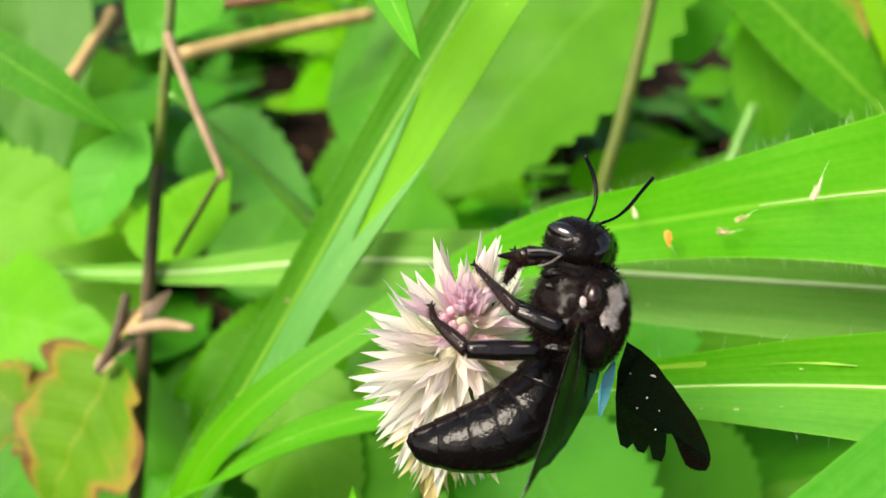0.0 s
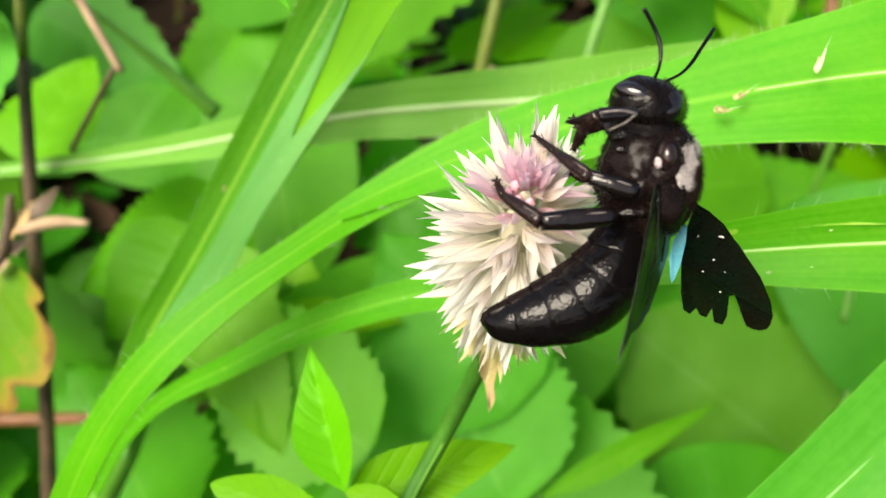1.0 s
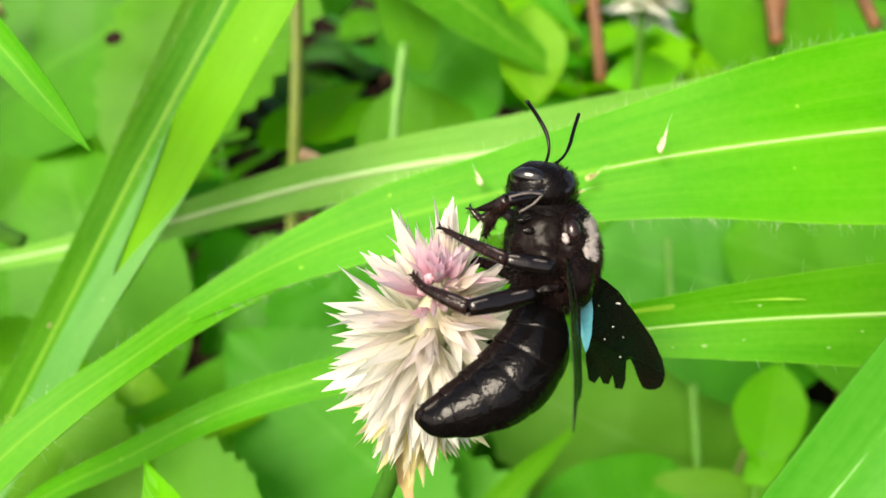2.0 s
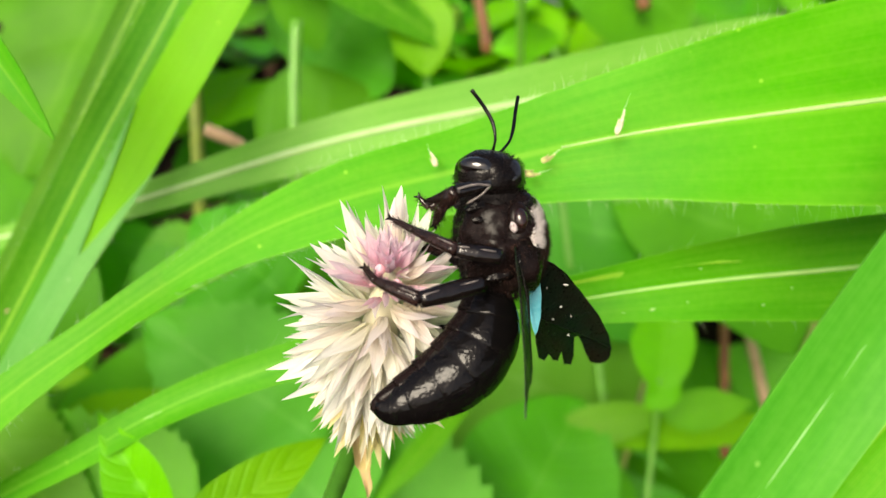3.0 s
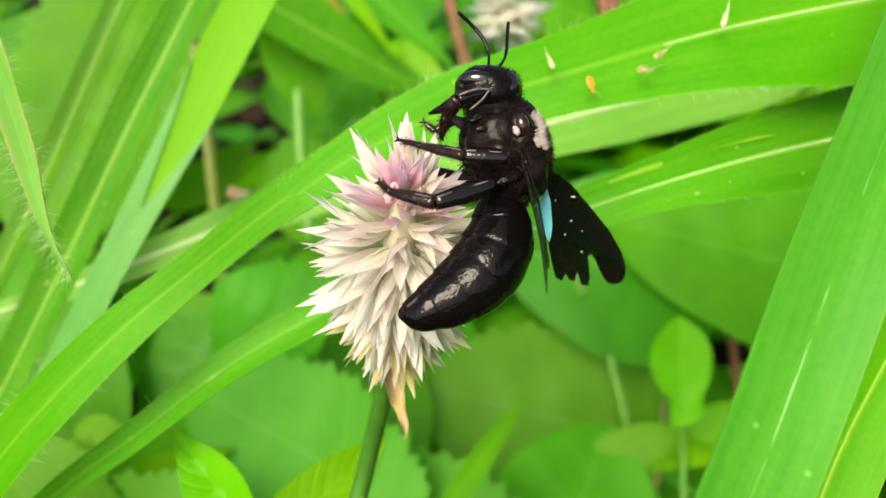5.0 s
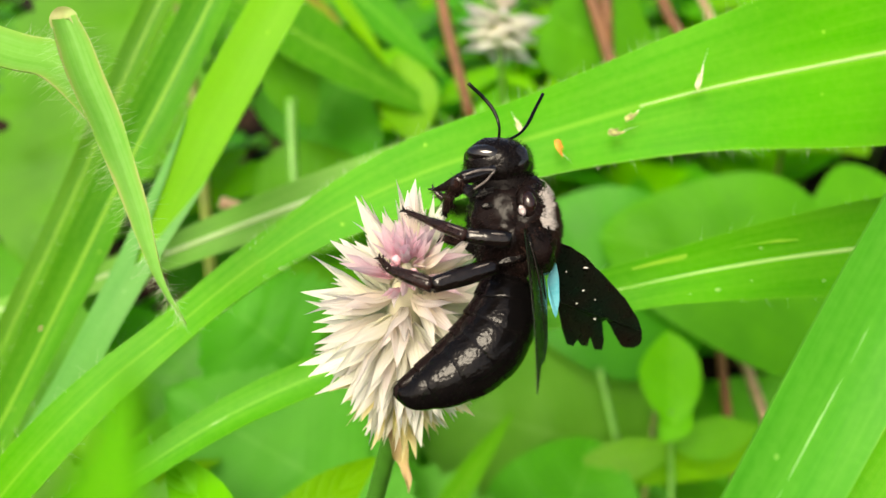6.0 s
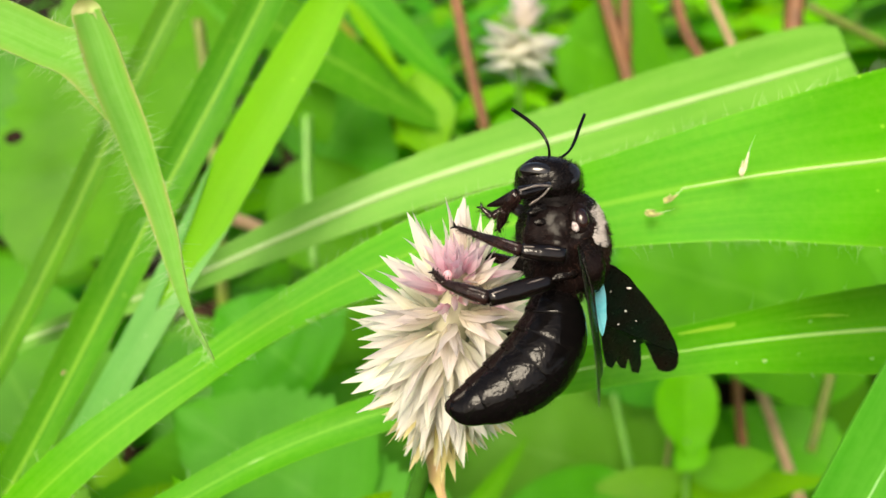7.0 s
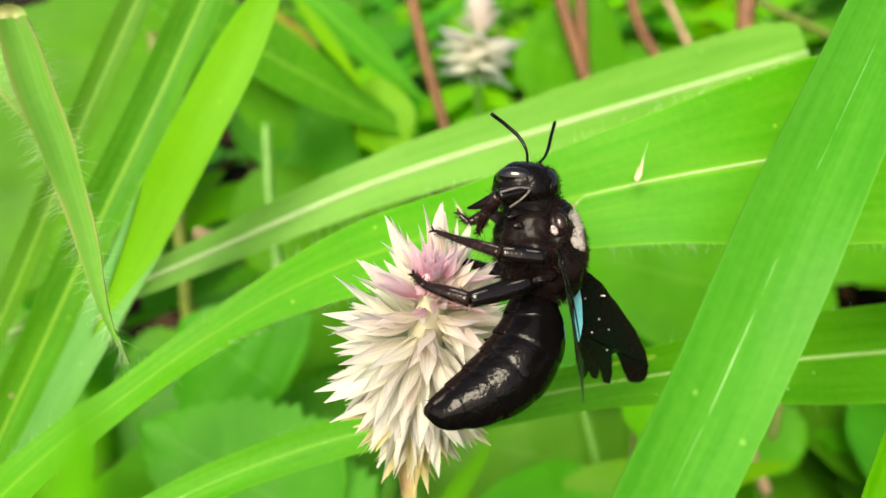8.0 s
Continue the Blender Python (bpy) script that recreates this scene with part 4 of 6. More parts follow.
ROWS_TUFT = [
        (0, -0.06224, 0.03603, 0.19370, 57.01, -7.47, 16.61),
        (0.5, -0.05595, 0.03254, 0.19715, 59.38, -5.73, 10.72),
        (1, -0.05636, 0.03300, 0.19567, 60.11, -5.01, 11.63),
        (1.5, -0.05698, 0.03337, 0.19378, 57.04, -2.67, 7.41),
        (1.7, -0.05868, 0.03382, 0.19292, 58.07, -1.64, 5.76),
        (2.8, -0.05082, 0.03003, 0.19055, 61.31, 2.41, 2.2),
        (3, -0.05146, 0.03258, 0.19087, 58.68, 1.58, 1.3),
        (3.5, -0.05396, 0.03902, 0.19218, 54.99, 0, 0),
        (4, -0.05218, 0.03813, 0.19720, 56.61, 1.69, -1.69),
        (4.5, -0.04116, 0.03438, 0.20538, 56.69, 7.81, -0.94),
        (4.7, -0.04601, 0.03524, 0.20698, 55.94, 3.95, -1.14),
        (5.8, -0.04961, 0.03055, 0.19950, 68.13, 4.76, 5.01),
        (6, -0.04896, 0.03248, 0.19971, 62.57, 3.63, -0.18),
        (6.5, -0.04452, 0.03170, 0.19719, 57.15, 4.43, -4),
        (7, -0.04893, 0.03302, 0.19551, 60.9, 3.34, 1.35),
        (7.5, -0.05071, 0.03209, 0.19675, 59.6, 3.18, -0.19),
        (8, -0.05200, 0.03313, 0.19532, 64.73, 3.48, 1.19),
    ]
ROWS_FRONT = [
        (0, 0.00777, 0.01200, 0.21179, 56.68, -6.55, 0.36),
        (0.5, 0.01316, 0.00011, 0.21278, 55.59, -11.16, 1.91),
        (1, 0.01808, -0.00443, 0.21564, 54.70, -11.10, 2.34),
        (1.5, 0.02202, -0.00813, 0.21972, 55.48, -6.35, 1.01),
        (1.7, 0.02422, -0.00730, 0.21969, 55.82, -4.89, 0.52),
        (2.8, 0.03358, -0.02225, 0.21878, 58.95, 3.11, -2.33),
        (3, 0.03043, -0.02166, 0.21960, 56.96, 1.14, -1.07),
        (3.5, 0.02473, -0.01551, 0.22225, 55.00, -0.00, 0.00),
        (4, 0.02100, -0.01940, 0.22061, 56.61, 1.89, -1.05),
        (4.5, 0.01892, -0.02915, 0.21940, 53.37, -3.56, 1.87),
        (4.7, 0.02011, -0.02800, 0.22237, 52.58, -5.09, 2.65),
        (5.8, 0.02078, -0.03014, 0.22076, 58.54, 2.00, -1.98),
        (6, 0.02263, -0.02880, 0.22135, 58.26, 1.26, -1.78),
        (6.5, 0.02582, -0.02848, 0.21926, 59.86, 2.79, -2.79),
        (7, 0.02425, -0.02617, 0.21915, 58.94, 1.29, -2.12),
        (7.5, 0.02512, -0.02819, 0.22176, 58.45, 0.63, -1.60),
        (8, 0.01977, -0.02408, 0.23005, 56.54, -1.59, -0.21),
    ]
ROWS_BENT = [
        (0, -0.06161, -0.01553, 0.23603, 79.28, -16.37, 19.16),
        (0.5, -0.06069, -0.02418, 0.23653, 75.39, -16.53, 16.70),
        (1, -0.05699, -0.01736, 0.23199, 68.50, -17.96, 13.19),
        (1.5, -0.04922, -0.00845, 0.23374, 63.33, -14.91, 5.80),
        (1.7, -0.04697, -0.00459, 0.23706, 64.97, -12.66, 4.78),
        (2.8, -0.03875, -0.00951, 0.24172, 67.34, -4.46, -1.00),
        (3, -0.03963, -0.00663, 0.23825, 64.26, -5.23, -1.89),
        (3.5, -0.04470, -0.00055, 0.23783, 61.64, -5.95, -1.57),
        (4, -0.04767, -0.00433, 0.23995, 63.20, -3.26, -1.28),
        (4.5, -0.05204, -0.01388, 0.24066, 63.73, 0.63, -2.04),
        (4.7, -0.04532, -0.01227, 0.24336, 64.70, 3.19, -1.38),
        (5.8, -0.02760, -0.01083, 0.23712, 52.20, 8.20, -2.53),
        (6, -0.02837, -0.00874, 0.23712, 52.28, 3.29, 3.29),
        (6.5, -0.02603, -0.01395, 0.23966, 66.5, 0.69, 7.3),
        (7, -0.02699, -0.01046, 0.23883, 64.16, 3.02, -3.42),
        (7.5, -0.02580, -0.01431, 0.24208, 61.10, 3.78, -8.01),
        (8, -0.02759, -0.00990, 0.24136, 73.75, 11.52, -2.62),
    ]
ROWS_NEAR = [
        (0, -0.00801, -0.03595, 0.23394, 61.61, -0.68, 35.62),
        (1.7, -0.00601, -0.04443, 0.24159, 53.35, -0.24, 12.16),
        (2.8, -0.00619, -0.05614, 0.23845, 61.11, 2.03, 1.38),
        (4.5, -0.02164, -0.06214, 0.23875, 58.84, 4.65, -2.17),
        (4.7, -0.01481, -0.06053, 0.239, 62.15, 5.31, -3.95),
        (5.8, -0.01179, -0.05764, 0.24812, 62.95, 4.2, -3.89),
        (6.0, -0.01077, -0.05595, 0.24816, 63.13, 3.86, -4.39),
        (6.5, -0.01265, -0.05635, 0.24517, 64.4, 3.35, -3.69),
        (7.0, -0.01664, -0.05528, 0.24227, 64.16, 3.02, -3.42),
        (7.5, -0.01554, -0.05649, 0.24507, 63.93, 3.67, -4.8),
        (8.0, -0.01001, -0.05316, 0.25141, 63.59, 3.74, -5.95),
    ]
ROWS_TIP = [
        (0, -0.04618, 0.02960, 0.23731, 56.89, -3.12, 11.96),
        (0.5, -0.04445, 0.01941, 0.23426, 55.87, -3.10, 9.84),
        (1, -0.04735, 0.02104, 0.23353, 55.57, -4.22, 12.29),
        (1.5, -0.04683, 0.02282, 0.23108, 55.44, -3.99, 10.99),
        (1.7, -0.04700, 0.02190, 0.23162, 57.28, -3.08, 12.79),
        (2.8, -0.03852, 0.01302, 0.23031, 57.87, 2.21, 1.01),
        (3, -0.04041, 0.01762, 0.22947, 54.07, -0.36, -0.93),
        (3.5, -0.04343, 0.02497, 0.23126, 55.00, 0.00, -0.00),
        (4, -0.04380, 0.02267, 0.23646, 58.73, 1.17, 4.89),
        (4.5, -0.05600, 0.02400, 0.24900, 58.73, 1.17, 4.89),
        (5.8, -0.06800, 0.02500, 0.25600, 58.73, 1.17, 4.89),
        (8, -0.06800, 0.02500, 0.25600, 58.73, 1.17, 4.89),
    ]
ROWS_BEE = [
        (0, -0.01920, 0.01319, 0.21389, 59.15, 1.61, 15.32),
        (0.5, -0.01006, 0.00924, 0.21866, 58.48, -0.23, 10.13),
        (1, -0.00538, 0.00655, 0.22186, 58.31, -3.71, 8.07),
        (1.5, -0.00214, 0.00548, 0.22339, 55.99, -1.63, 6.23),
        (1.7, -0.00028, 0.00679, 0.22231, 54.70, 0.88, 9.73),
        (2.8, 0.00716, -0.00882, 0.21812, 56.47, 1.32, 0.77),
        (3, 0.00483, -0.00604, 0.21878, 57.21, 1.43, 3.27),
        (3.5, 0.00000, 0.00056, 0.22080, 55.00, 0.00, -0.00),
        (4, 0.00007, -0.00117, 0.22232, 58.19, -0.15, -1.44),
        (4.5, 0.00052, -0.00865, 0.22313, 60.48, 2.68, -2.03),
        (4.7, -0.00214, -0.00677, 0.22551, 59.95, -0.53, 2.74),
        (5.8, 0.00391, -0.00906, 0.22607, 59.19, 1.12, -4.12),
        (6, -0.00053, -0.00995, 0.22271, 61.41, -0.97, -4.01),
        (6.5, 0.00302, -0.00863, 0.22296, 60.38, -0.18, -3.28),
        (7, 0.00109, -0.00626, 0.22257, 59.30, -0.64, -2.31),
        (7.5, 0.00286, -0.00838, 0.22388, 60.92, 1.28, -0.93),
        (8, 0.00413, -0.00803, 0.22467, 56.26, 2.28, -1.31),
    ]

broad_grass = thing("broad_grass", "wide bright green grass blade with hairy margin and fallen seed husks", "grass", "grass blades", at(ROWS_BROAD))
grass_blade("blade", [(-19.71, -8.65, -2.3, 1.3, 10), (-10.24, -2.38, -3.0, 2.88, 8), (-0.27, 2.11, -2.0, 4.02, 0), (15.78, 6.43, 1.0, 4.63, -3), (30.97, 9.96, 3.0, 6.6, -4), (45.83, 12.47, 4.0, 9.18, -3), (61.53, 15.16, 3.0, 11.31, 0), (82.33, 18.68, 0.0, 11.08, 3), (116.6, 24.88, -8.0, 8.31, 6), (161.22, 32.08, -20.0, 1.56, 6)],
            BLADE, broad_grass, count=70, rib=0.026, rib_from=0.24, fold=0.06, wave=0.05, seed=2, fringe=900, wide=12)
BROAD_JOINT = (-10.24, -2.38, -3.0)
broad_tail = grass_blade("lower_blade", [(-63.0, -82.0, -14.0, 1.6, 0), (-60.5, -67.0, -9.0, 2.1, 0), (-55.5, -49.0, -4.0, 2.5, 0), (-47.4, -35.4, 0.5, 2.6, 0), (-39.6, -26.6, 2.5, 2.65, 0), (-31.9, -19.05, 1.8, 2.4, 5), (-25.74, -13.86, 0.2, 2.15, 8), (-19.75, -8.67, -2.0, 2.3, 10), (-10.26, -2.39, -3.15, 2.87, 8), (-0.27, 2.12, -2.5, 3.2, 0)],
            BLADE, broad_grass, "narrow lower part of the blade", count=46, rib=0, fold=0.06, wave=0.05, seed=2, fringe=130, wide=12)
broad_tail.data.transform(Matrix.Translation(Vector(BROAD_JOINT) * -MM))
for piece in broad_tail.children:
    piece.data.transform(Matrix.Translation(Vector(BROAD_JOINT) * -MM))
broad_tail.location = Vector(BROAD_JOINT) * MM


def husk(spot, tip, fat, mat, label):
    spot, tip = Vector(spot), Vector(tip)
    ob = thing("seed_husk", label, "seed husk", "seed husks on the grass blade", at(ROWS_BROAD))
    d = tip - spot
    side = d.cross(Vector((0, 0, 1))).normalized() * fat
    for name, shift, mid in (("husk", 0.25, 0.6), ("glume", -0.55, 0.22)):
        rows = [(*spot, fat * 0.35), (*(spot + d * mid * 0.6 + side * shift), fat * 0.8), (*(spot + d * (mid + 0.2) + side * shift * 1.3), fat * 0.45), (*(spot + d * (mid + 0.45) + side * shift * 1.8), 0.04)]
        mesh_part(name, *tube(rows, 10, 8, flat=0.5, scale=MM), mat, ob)
    v, f = hairs([(tip - d * 0.1, tip + d * 0.7 + Vector((0.3, 0.2, 0.3)))], 0.04, MM)
    mesh_part("awn", v, f, HAIR, ob)
    return ob


HUSKS = [
    husk((30.81, 9.48, 6.2), (31.27, 11.88, 6.5), 0.3, HUSK, "pale dry seed husk lying on the grass blade"),
    husk((21.76, 5.48, 4.3), (23.4, 5.74, 4.6), 0.36, HUSK_DULL, "straw-brown seed husk lying on the grass blade"),
    husk((23.58, 6.76, 4.6), (24.79, 7.72, 4.9), 0.3, HUSK_DULL, "straw-brown seed husk lying on the grass blade"),
    husk((12.81, 6.36, 3.0), (11.9, 7.67, 3.2), 0.3, HUSK, "pale dry seed husk lying on the grass blade"),
    husk((16.2, 5.1, 3.6), (17.0, 3.4, 3.8), 0.36, HUSK_ORANGE, "orange seed husk lying on the grass blade"),
]

low_grass = thing("long_grass", "long green grass blade passing behind the flower", "grass", "grass blades", at(ROWS_LOW))
grass_blade("blade", [(-71.36, -40.53, -4.0, 0.92, 0), (-65.73, -31.31, -3.0, 1.19, 3), (-59.51, -25.04, -2.0, 1.38, 5), (-44.04, -16.06, -0.0, 1.83, 10), (-33.88, -10.3, -0.0, 2.1, 12), (-20.33, -4.88, 0.0, 2.3, 10), (0.0, 0.14, 0.0, 2.57, 5), (16.74, 3.74, 1.0, 3.08, 0), (30.14, 5.82, 1.0, 4.56, -4), (44.04, 7.32, 0.0, 5.83, -4), (62.32, 9.23, -2.0, 6.09, 0), (86.67, 11.92, -6.0, 4.33, 5), (109.03, 13.69, -10.0, 0.75, 10)],
            BLADE_LOW, low_grass, count=80, rib=0.045, fold=0.22, wave=0.04, seed=4, fringe=120)

v, f, uvs, _ = strip([(13.99, 5.29, 1.4, 0.1, 0), (17.3, 6.02, 1.55, 0.23, 0), (21.28, 6.75, 1.6, 0.3, 0), (25.28, 7.35, 1.6, 0.23, 0), (28.94, 8.02, 1.6, 0.2, 0), (32.6, 8.21, 1.6, 0.13, 0), (34.6, 8.28, 1.6, 0.03, 0)], 40, 2, thick=0.1, wave=0.5, seed=3)
mesh_part("scar", v, f, RIB_LIME, low_grass.children[0], "yellowish scrape along the blade", uvs)
for spot, size in (((24.1, 2.49, 1.75), 0.32), ((28.24, 3.42, 1.7), 0.14), ((37.02, 3.22, 1.7), 0.2), ((40.44, 5.22, 1.5), 0.18), ((20.72, 2.1, 1.75), 0.12), ((29.75, 7.35, 1.75), 0.2)):
    mesh_part("speck", *ball(spot, (size, size * 0.45, 0.1), (0, 0, 12), 6, 10, MM), RIB, low_grass.children[0], "small pale speck")

back_grass = thing("pale_grass", "pale green grass blade with a whitish midrib and blunt torn end", "grass", "grass blades", at(ROWS_BACK))
grass_blade("blade", [(-110.71, -30.37, -4.0, 0.95, 0), (-69.35, -19.89, -2.0, 1.4, 0), (-49.11, -15.11, -1.0, 1.9, 0), (-32.08, -10.5, -0.0, 2.6, 0), (3.99, 0.51, 1.0, 4.34, 0), (38.56, 7.51, 2.0, 5.94, 0), (58.02, 11.41, 1.0, 6.95, 0), (73.88, 14.58, 0.0, 7.19, 0), (81.65, 16.04, 0.0, 6.8, 0), (86.03, 16.91, 0.0, 5.44, 0)],
            BLADE_PALE, back_grass, count=70, rib=0.22, taper=0.8, rib_mat=RIB_WHITE, fold=0.12, wave=0.04, seed=5, fringe=150)

tuft = thing("grass_tuft", "upright tuft of grass blades with a folded pale sheath", "grass", "", at(ROWS_TUFT))
tuft_outer = grass_blade("blade", [(-40.95, -51.14, -11.52, 1.09, 0), (-38.64, -38.63, -12.8, 1.65, 0), (-34.71, -27.24, -12.8, 2.07, 0), (-26.82, -11.42, -11.52, 1.98, 5), (-13, 15.24, -10.24, 2.16, 5), (-0.12, 41.82, -8.96, 2.28, 0), (11.67, 66.46, -10.24, 2.16, 0), (21.39, 89.05, -15.36, 0.56, 0)], BLADE_DARK, tuft, count=60, rib=0.06, rib_mat=RIB_LIME, fold=0.3, seed=7, fringe=100)
tuft_inner = grass_blade("blade", [(-34.44, -48.92, -6.4, 1.6, 0), (-31.35, -39.62, -7.68, 2.42, 0), (-26.87, -29.59, -7.68, 3.05, 0), (-19.83, -17.91, -6.4, 3.01, 0), (-7.65, 4.24, -5.12, 3.33, 0), (1.68, 21.57, -3.84, 3.47, 0), (10.78, 38.48, -3.84, 3.47, 0), (20.94, 60.07, -6.4, 3.28, 0), (32.28, 85.49, -12.8, 0.56, 0)], BLADE_DARK, tuft, count=60, rib=0.07, rib_mat=RIB_LIME, fold=0.35, seed=8, fringe=220)
SHEATH_ROWS = [(-36.68, -52.52, -13.03, 2.87, 0), (-28.6, -38.47, -8.69, 2.75, 0), (-20.52, -27.25, -4.53, 2.6, 0), (-10.32, -14.55, 0.34, 2.45, 0), (-2.38, -3.24, 4.86, 2.25, 0), (2.39, 4.95, 5.12, 2.48, 0), (6.4, 11.93, 5.12, 2.8, 0), (10.83, 19.37, 5.18, 3.2, 0), (14.76, 26.52, 5.44, 3.43, 0)]
for side, closed in ((-1, 1.0), (1, 0.93)):
    def opening(u, side=side, closed=closed):
        inner = min(1.0, max(0.0, (u - 0.765) / (closed - 0.765))) ** 0.8
        return (-1.0, -inner) if side < 0 else (inner, 1.0)

    v, f, uvs, _ = strip(SHEATH_ROWS, 90, wide=5, fold=0.1, thick=0.2, part=opening)
    mesh_part("sheath", v, f, SHEATH, tuft, "pale folded leaf sheath", uvs)
grass_blade("blade", [(-1.32, -1.5, 4.1, 1.37, 0), (2.98, 5.36, 4.67, 2.25, 0), (6.63, 12.2, 4.74, 2.74, 0), (10.7, 19.42, 4.86, 3.14, 0), (14.64, 26.59, 5.12, 3.44, 0), (20.49, 36.44, 5.89, 3.49, 0), (27.01, 47.5, 5.89, 3.1, 0), (32.19, 57.19, 5.12, 1.45, 0), (34.06, 62.12, 3.84, 0.17, 0)], BLADE_YOUNG, tuft, "young bright yellow-green blade", count=50, rib=0, fold=0.1, wave=0.0, seed=10, fringe=120)
stalk = [(-24.1, -32.26, -9.06, 1.11), (-29.59, -39.99, -12.7, 2.13), (-37.4, -53.04, -17.84, 3.19), (-46.5, -68.85, -21.83, 3.65), (-61.39, -95.94, -31.5, 3.66), (-89.6, -140.8, -64.0, 3.33), (-76.8, -217.6, -166.4, 3.58)]
mesh_part("stalk", *tube(stalk, 20, 12, scale=MM), STALK, tuft, "thick green grass stalk")
spot = Vector((-12.53, -1.91, -5.38))
mesh_part("leaf_spot", *ball(spot, (0.7, 1.15, 0.3), (0, 0, -28), 8, 12, MM), DEAD, tuft_inner, "small brown blemish")

front_grass = thing("foreground_grass", "broad green grass blade close before the lens", "grass", "grass blades", at(ROWS_FRONT))
grass_blade("blade", [(-21.4, -27.52, 4.0, 3.0, 0), (-12.03, -13.98, 2.0, 3.39, 0), (-2.3, -1.72, 0.0, 3.64, 0), (4.21, 8.04, 0.0, 3.64, 0), (12.91, 19.1, -2.0, 3.5, 0), (23.44, 32.21, -5.0, 2.94, 0), (36.86, 47.4, -10.0, 0.91, 0)], BLADE_FRONT, front_grass, count=50, rib=0.028, rib_mat=RIB_GREEN, fold=0.2, seed=12)
front_low = thing("foreground_grass", "dark green grass blade with a pale midrib", "grass", "grass blades", at(ROWS_FRONT))
grass_blade("blade", [(-13.31, -36.87, -8.0, 2.65, 0), (-3.67, -19.69, -9.0, 3.14, 0), (3.53, -9.21, -10.0, 3.47, 0), (12.35, 0.22, -11.0, 3.43, 0), (23.32, 11.85, -12.0, 2.92, 0), (38.46, 26.01, -14.0, 0.97, 0)], BLADE, front_low, count=50, rib=0.05, rib_mat=RIB_LIME, fold=0.3, seed=13)

bent_grass = thing("bent_grass", "hairy pale grass blade, broken and hanging down", "grass", "grass blades", at(ROWS_BENT))
grass_blade("blade", [(-32.95, 9.3, -6.0, 1.55, 0), (-21.46, 12.35, -4.0, 1.86, 0), (-12.61, 11.55, -2.5, 1.9, 5), (-7.36, 9.3, -1.2, 1.75, 10), (-4.4, 7.9, 0.0, 1.7, 10), (-2.4, 5.4, 0.5, 1.25, 10), (-1.2, 2.6, 0.2, 0.3, 10)], BLADE_BENT, bent_grass, count=40, rib=0, fold=0.3, seed=14, fringe=190, bristle=0.009)
grass_blade("torn_flap", [(-2.9, 10.85, 2.0, 0.9, 0), (-2.35, 9.05, 1.6, 1.2, 0), (-1.5, 5.93, 1.2, 1.3, 10), (-0.41, 2.76, 0.8, 1.18, 18), (0.65, -0.6, 0.4, 1.02, 14), (1.9, -4.8, 0.0, 0.82, 8), (2.73, -7.9, 0.0, 0.54, 0), (3.6, -10.6, 0.0, 0.27, 0), (5.3, -13.9, 0.0, 0.05, 0)], BLADE_BENT, bent_grass, "torn hanging end with a dry edge", count=50, rib=0, fold=0.35, wave=0.25, seed=15, fringe=330, fringe_sides=(-1, 1, 1), bristle=0.009)
dry_rows = [(-3.75, 10.0, 2.0, 0.2, 0), (-3.55, 10.9, 2.1, 0.4, 15), (-3.0, 11.2, 2.1, 0.5, -15), (-2.4, 11.0, 2.1, 0.4, 20), (-2.1, 10.3, 2.0, 0.15, 0)]
v, f, uvs, _ = strip(dry_rows, 26, 5, fold=0.2, thick=0.1, wave=0.3, seed=3)
mesh_part("torn_edge", v, f, TORN, bent_grass, "crumpled dry brownish tear", uvs)

near_grass = thing("near_grass", "yellow-green grass tip very close to the lens", "grass", "grass blades", at(ROWS_NEAR, 0))
grass_blade("blade", [(0.0, 0.0, 0.0, 0.1, 0), (-0.3, -1.0, 0.0, 0.8, 0), (-0.8, -3.0, 0.0, 1.2, 0), (-1.8, -9.0, -2.0, 1.6, 5), (-5.0, -40.0, -14.0, 2.4, 8), (-8.0, -120.0, -50.0, 2.2, 10), (-10.0, -210.0, -80.0, 1.6, 10)], BLADE, near_grass, count=40, rib=0, fold=0.15, seed=18)

tip_grass = thing("hanging_grass", "slender pointed grass tip hanging down", "grass", "grass blades", at(ROWS_TIP))
grass_blade("blade", [(-21.93, 27.01, -4.0, 2.1, 0), (-10.73, 12.59, -2.0, 2.17, 0), (-3.53, 4.42, 0.0, 1.89, 0), (0.0, -0.29, -0.0, 1.41, 0), (2.65, -3.83, -0.0, 0.59, 0), (4.01, -5.66, -0.0, 0.06, 0)], BLADE, tip_grass, count=36, rib=0.05, fold=0.25, seed=16)


# ---- weeds behind ----
def weed(label, stems=(), leaves=(), category="weed", name="weed"):
    """A weed in the world: stems of rows with radius and material, and leaves of base, tip, width and material."""
    first = Vector(stems[0][0][0][:3]) if stems else Vector(leaves[0][0])
    plant = thing(name, label, category, "", Matrix.Translation(first))
    for rows, mat in stems:
        placed_stem(plant, rows, mat)
    for n, (base, tip, width, mat, shape, teeth, *more) in enumerate(leaves):
        placed_leaf(plant, base, tip, width, mat, shape, teeth, seed=n * 7 + len(label), **(more[0] if more else {}))
    return plant


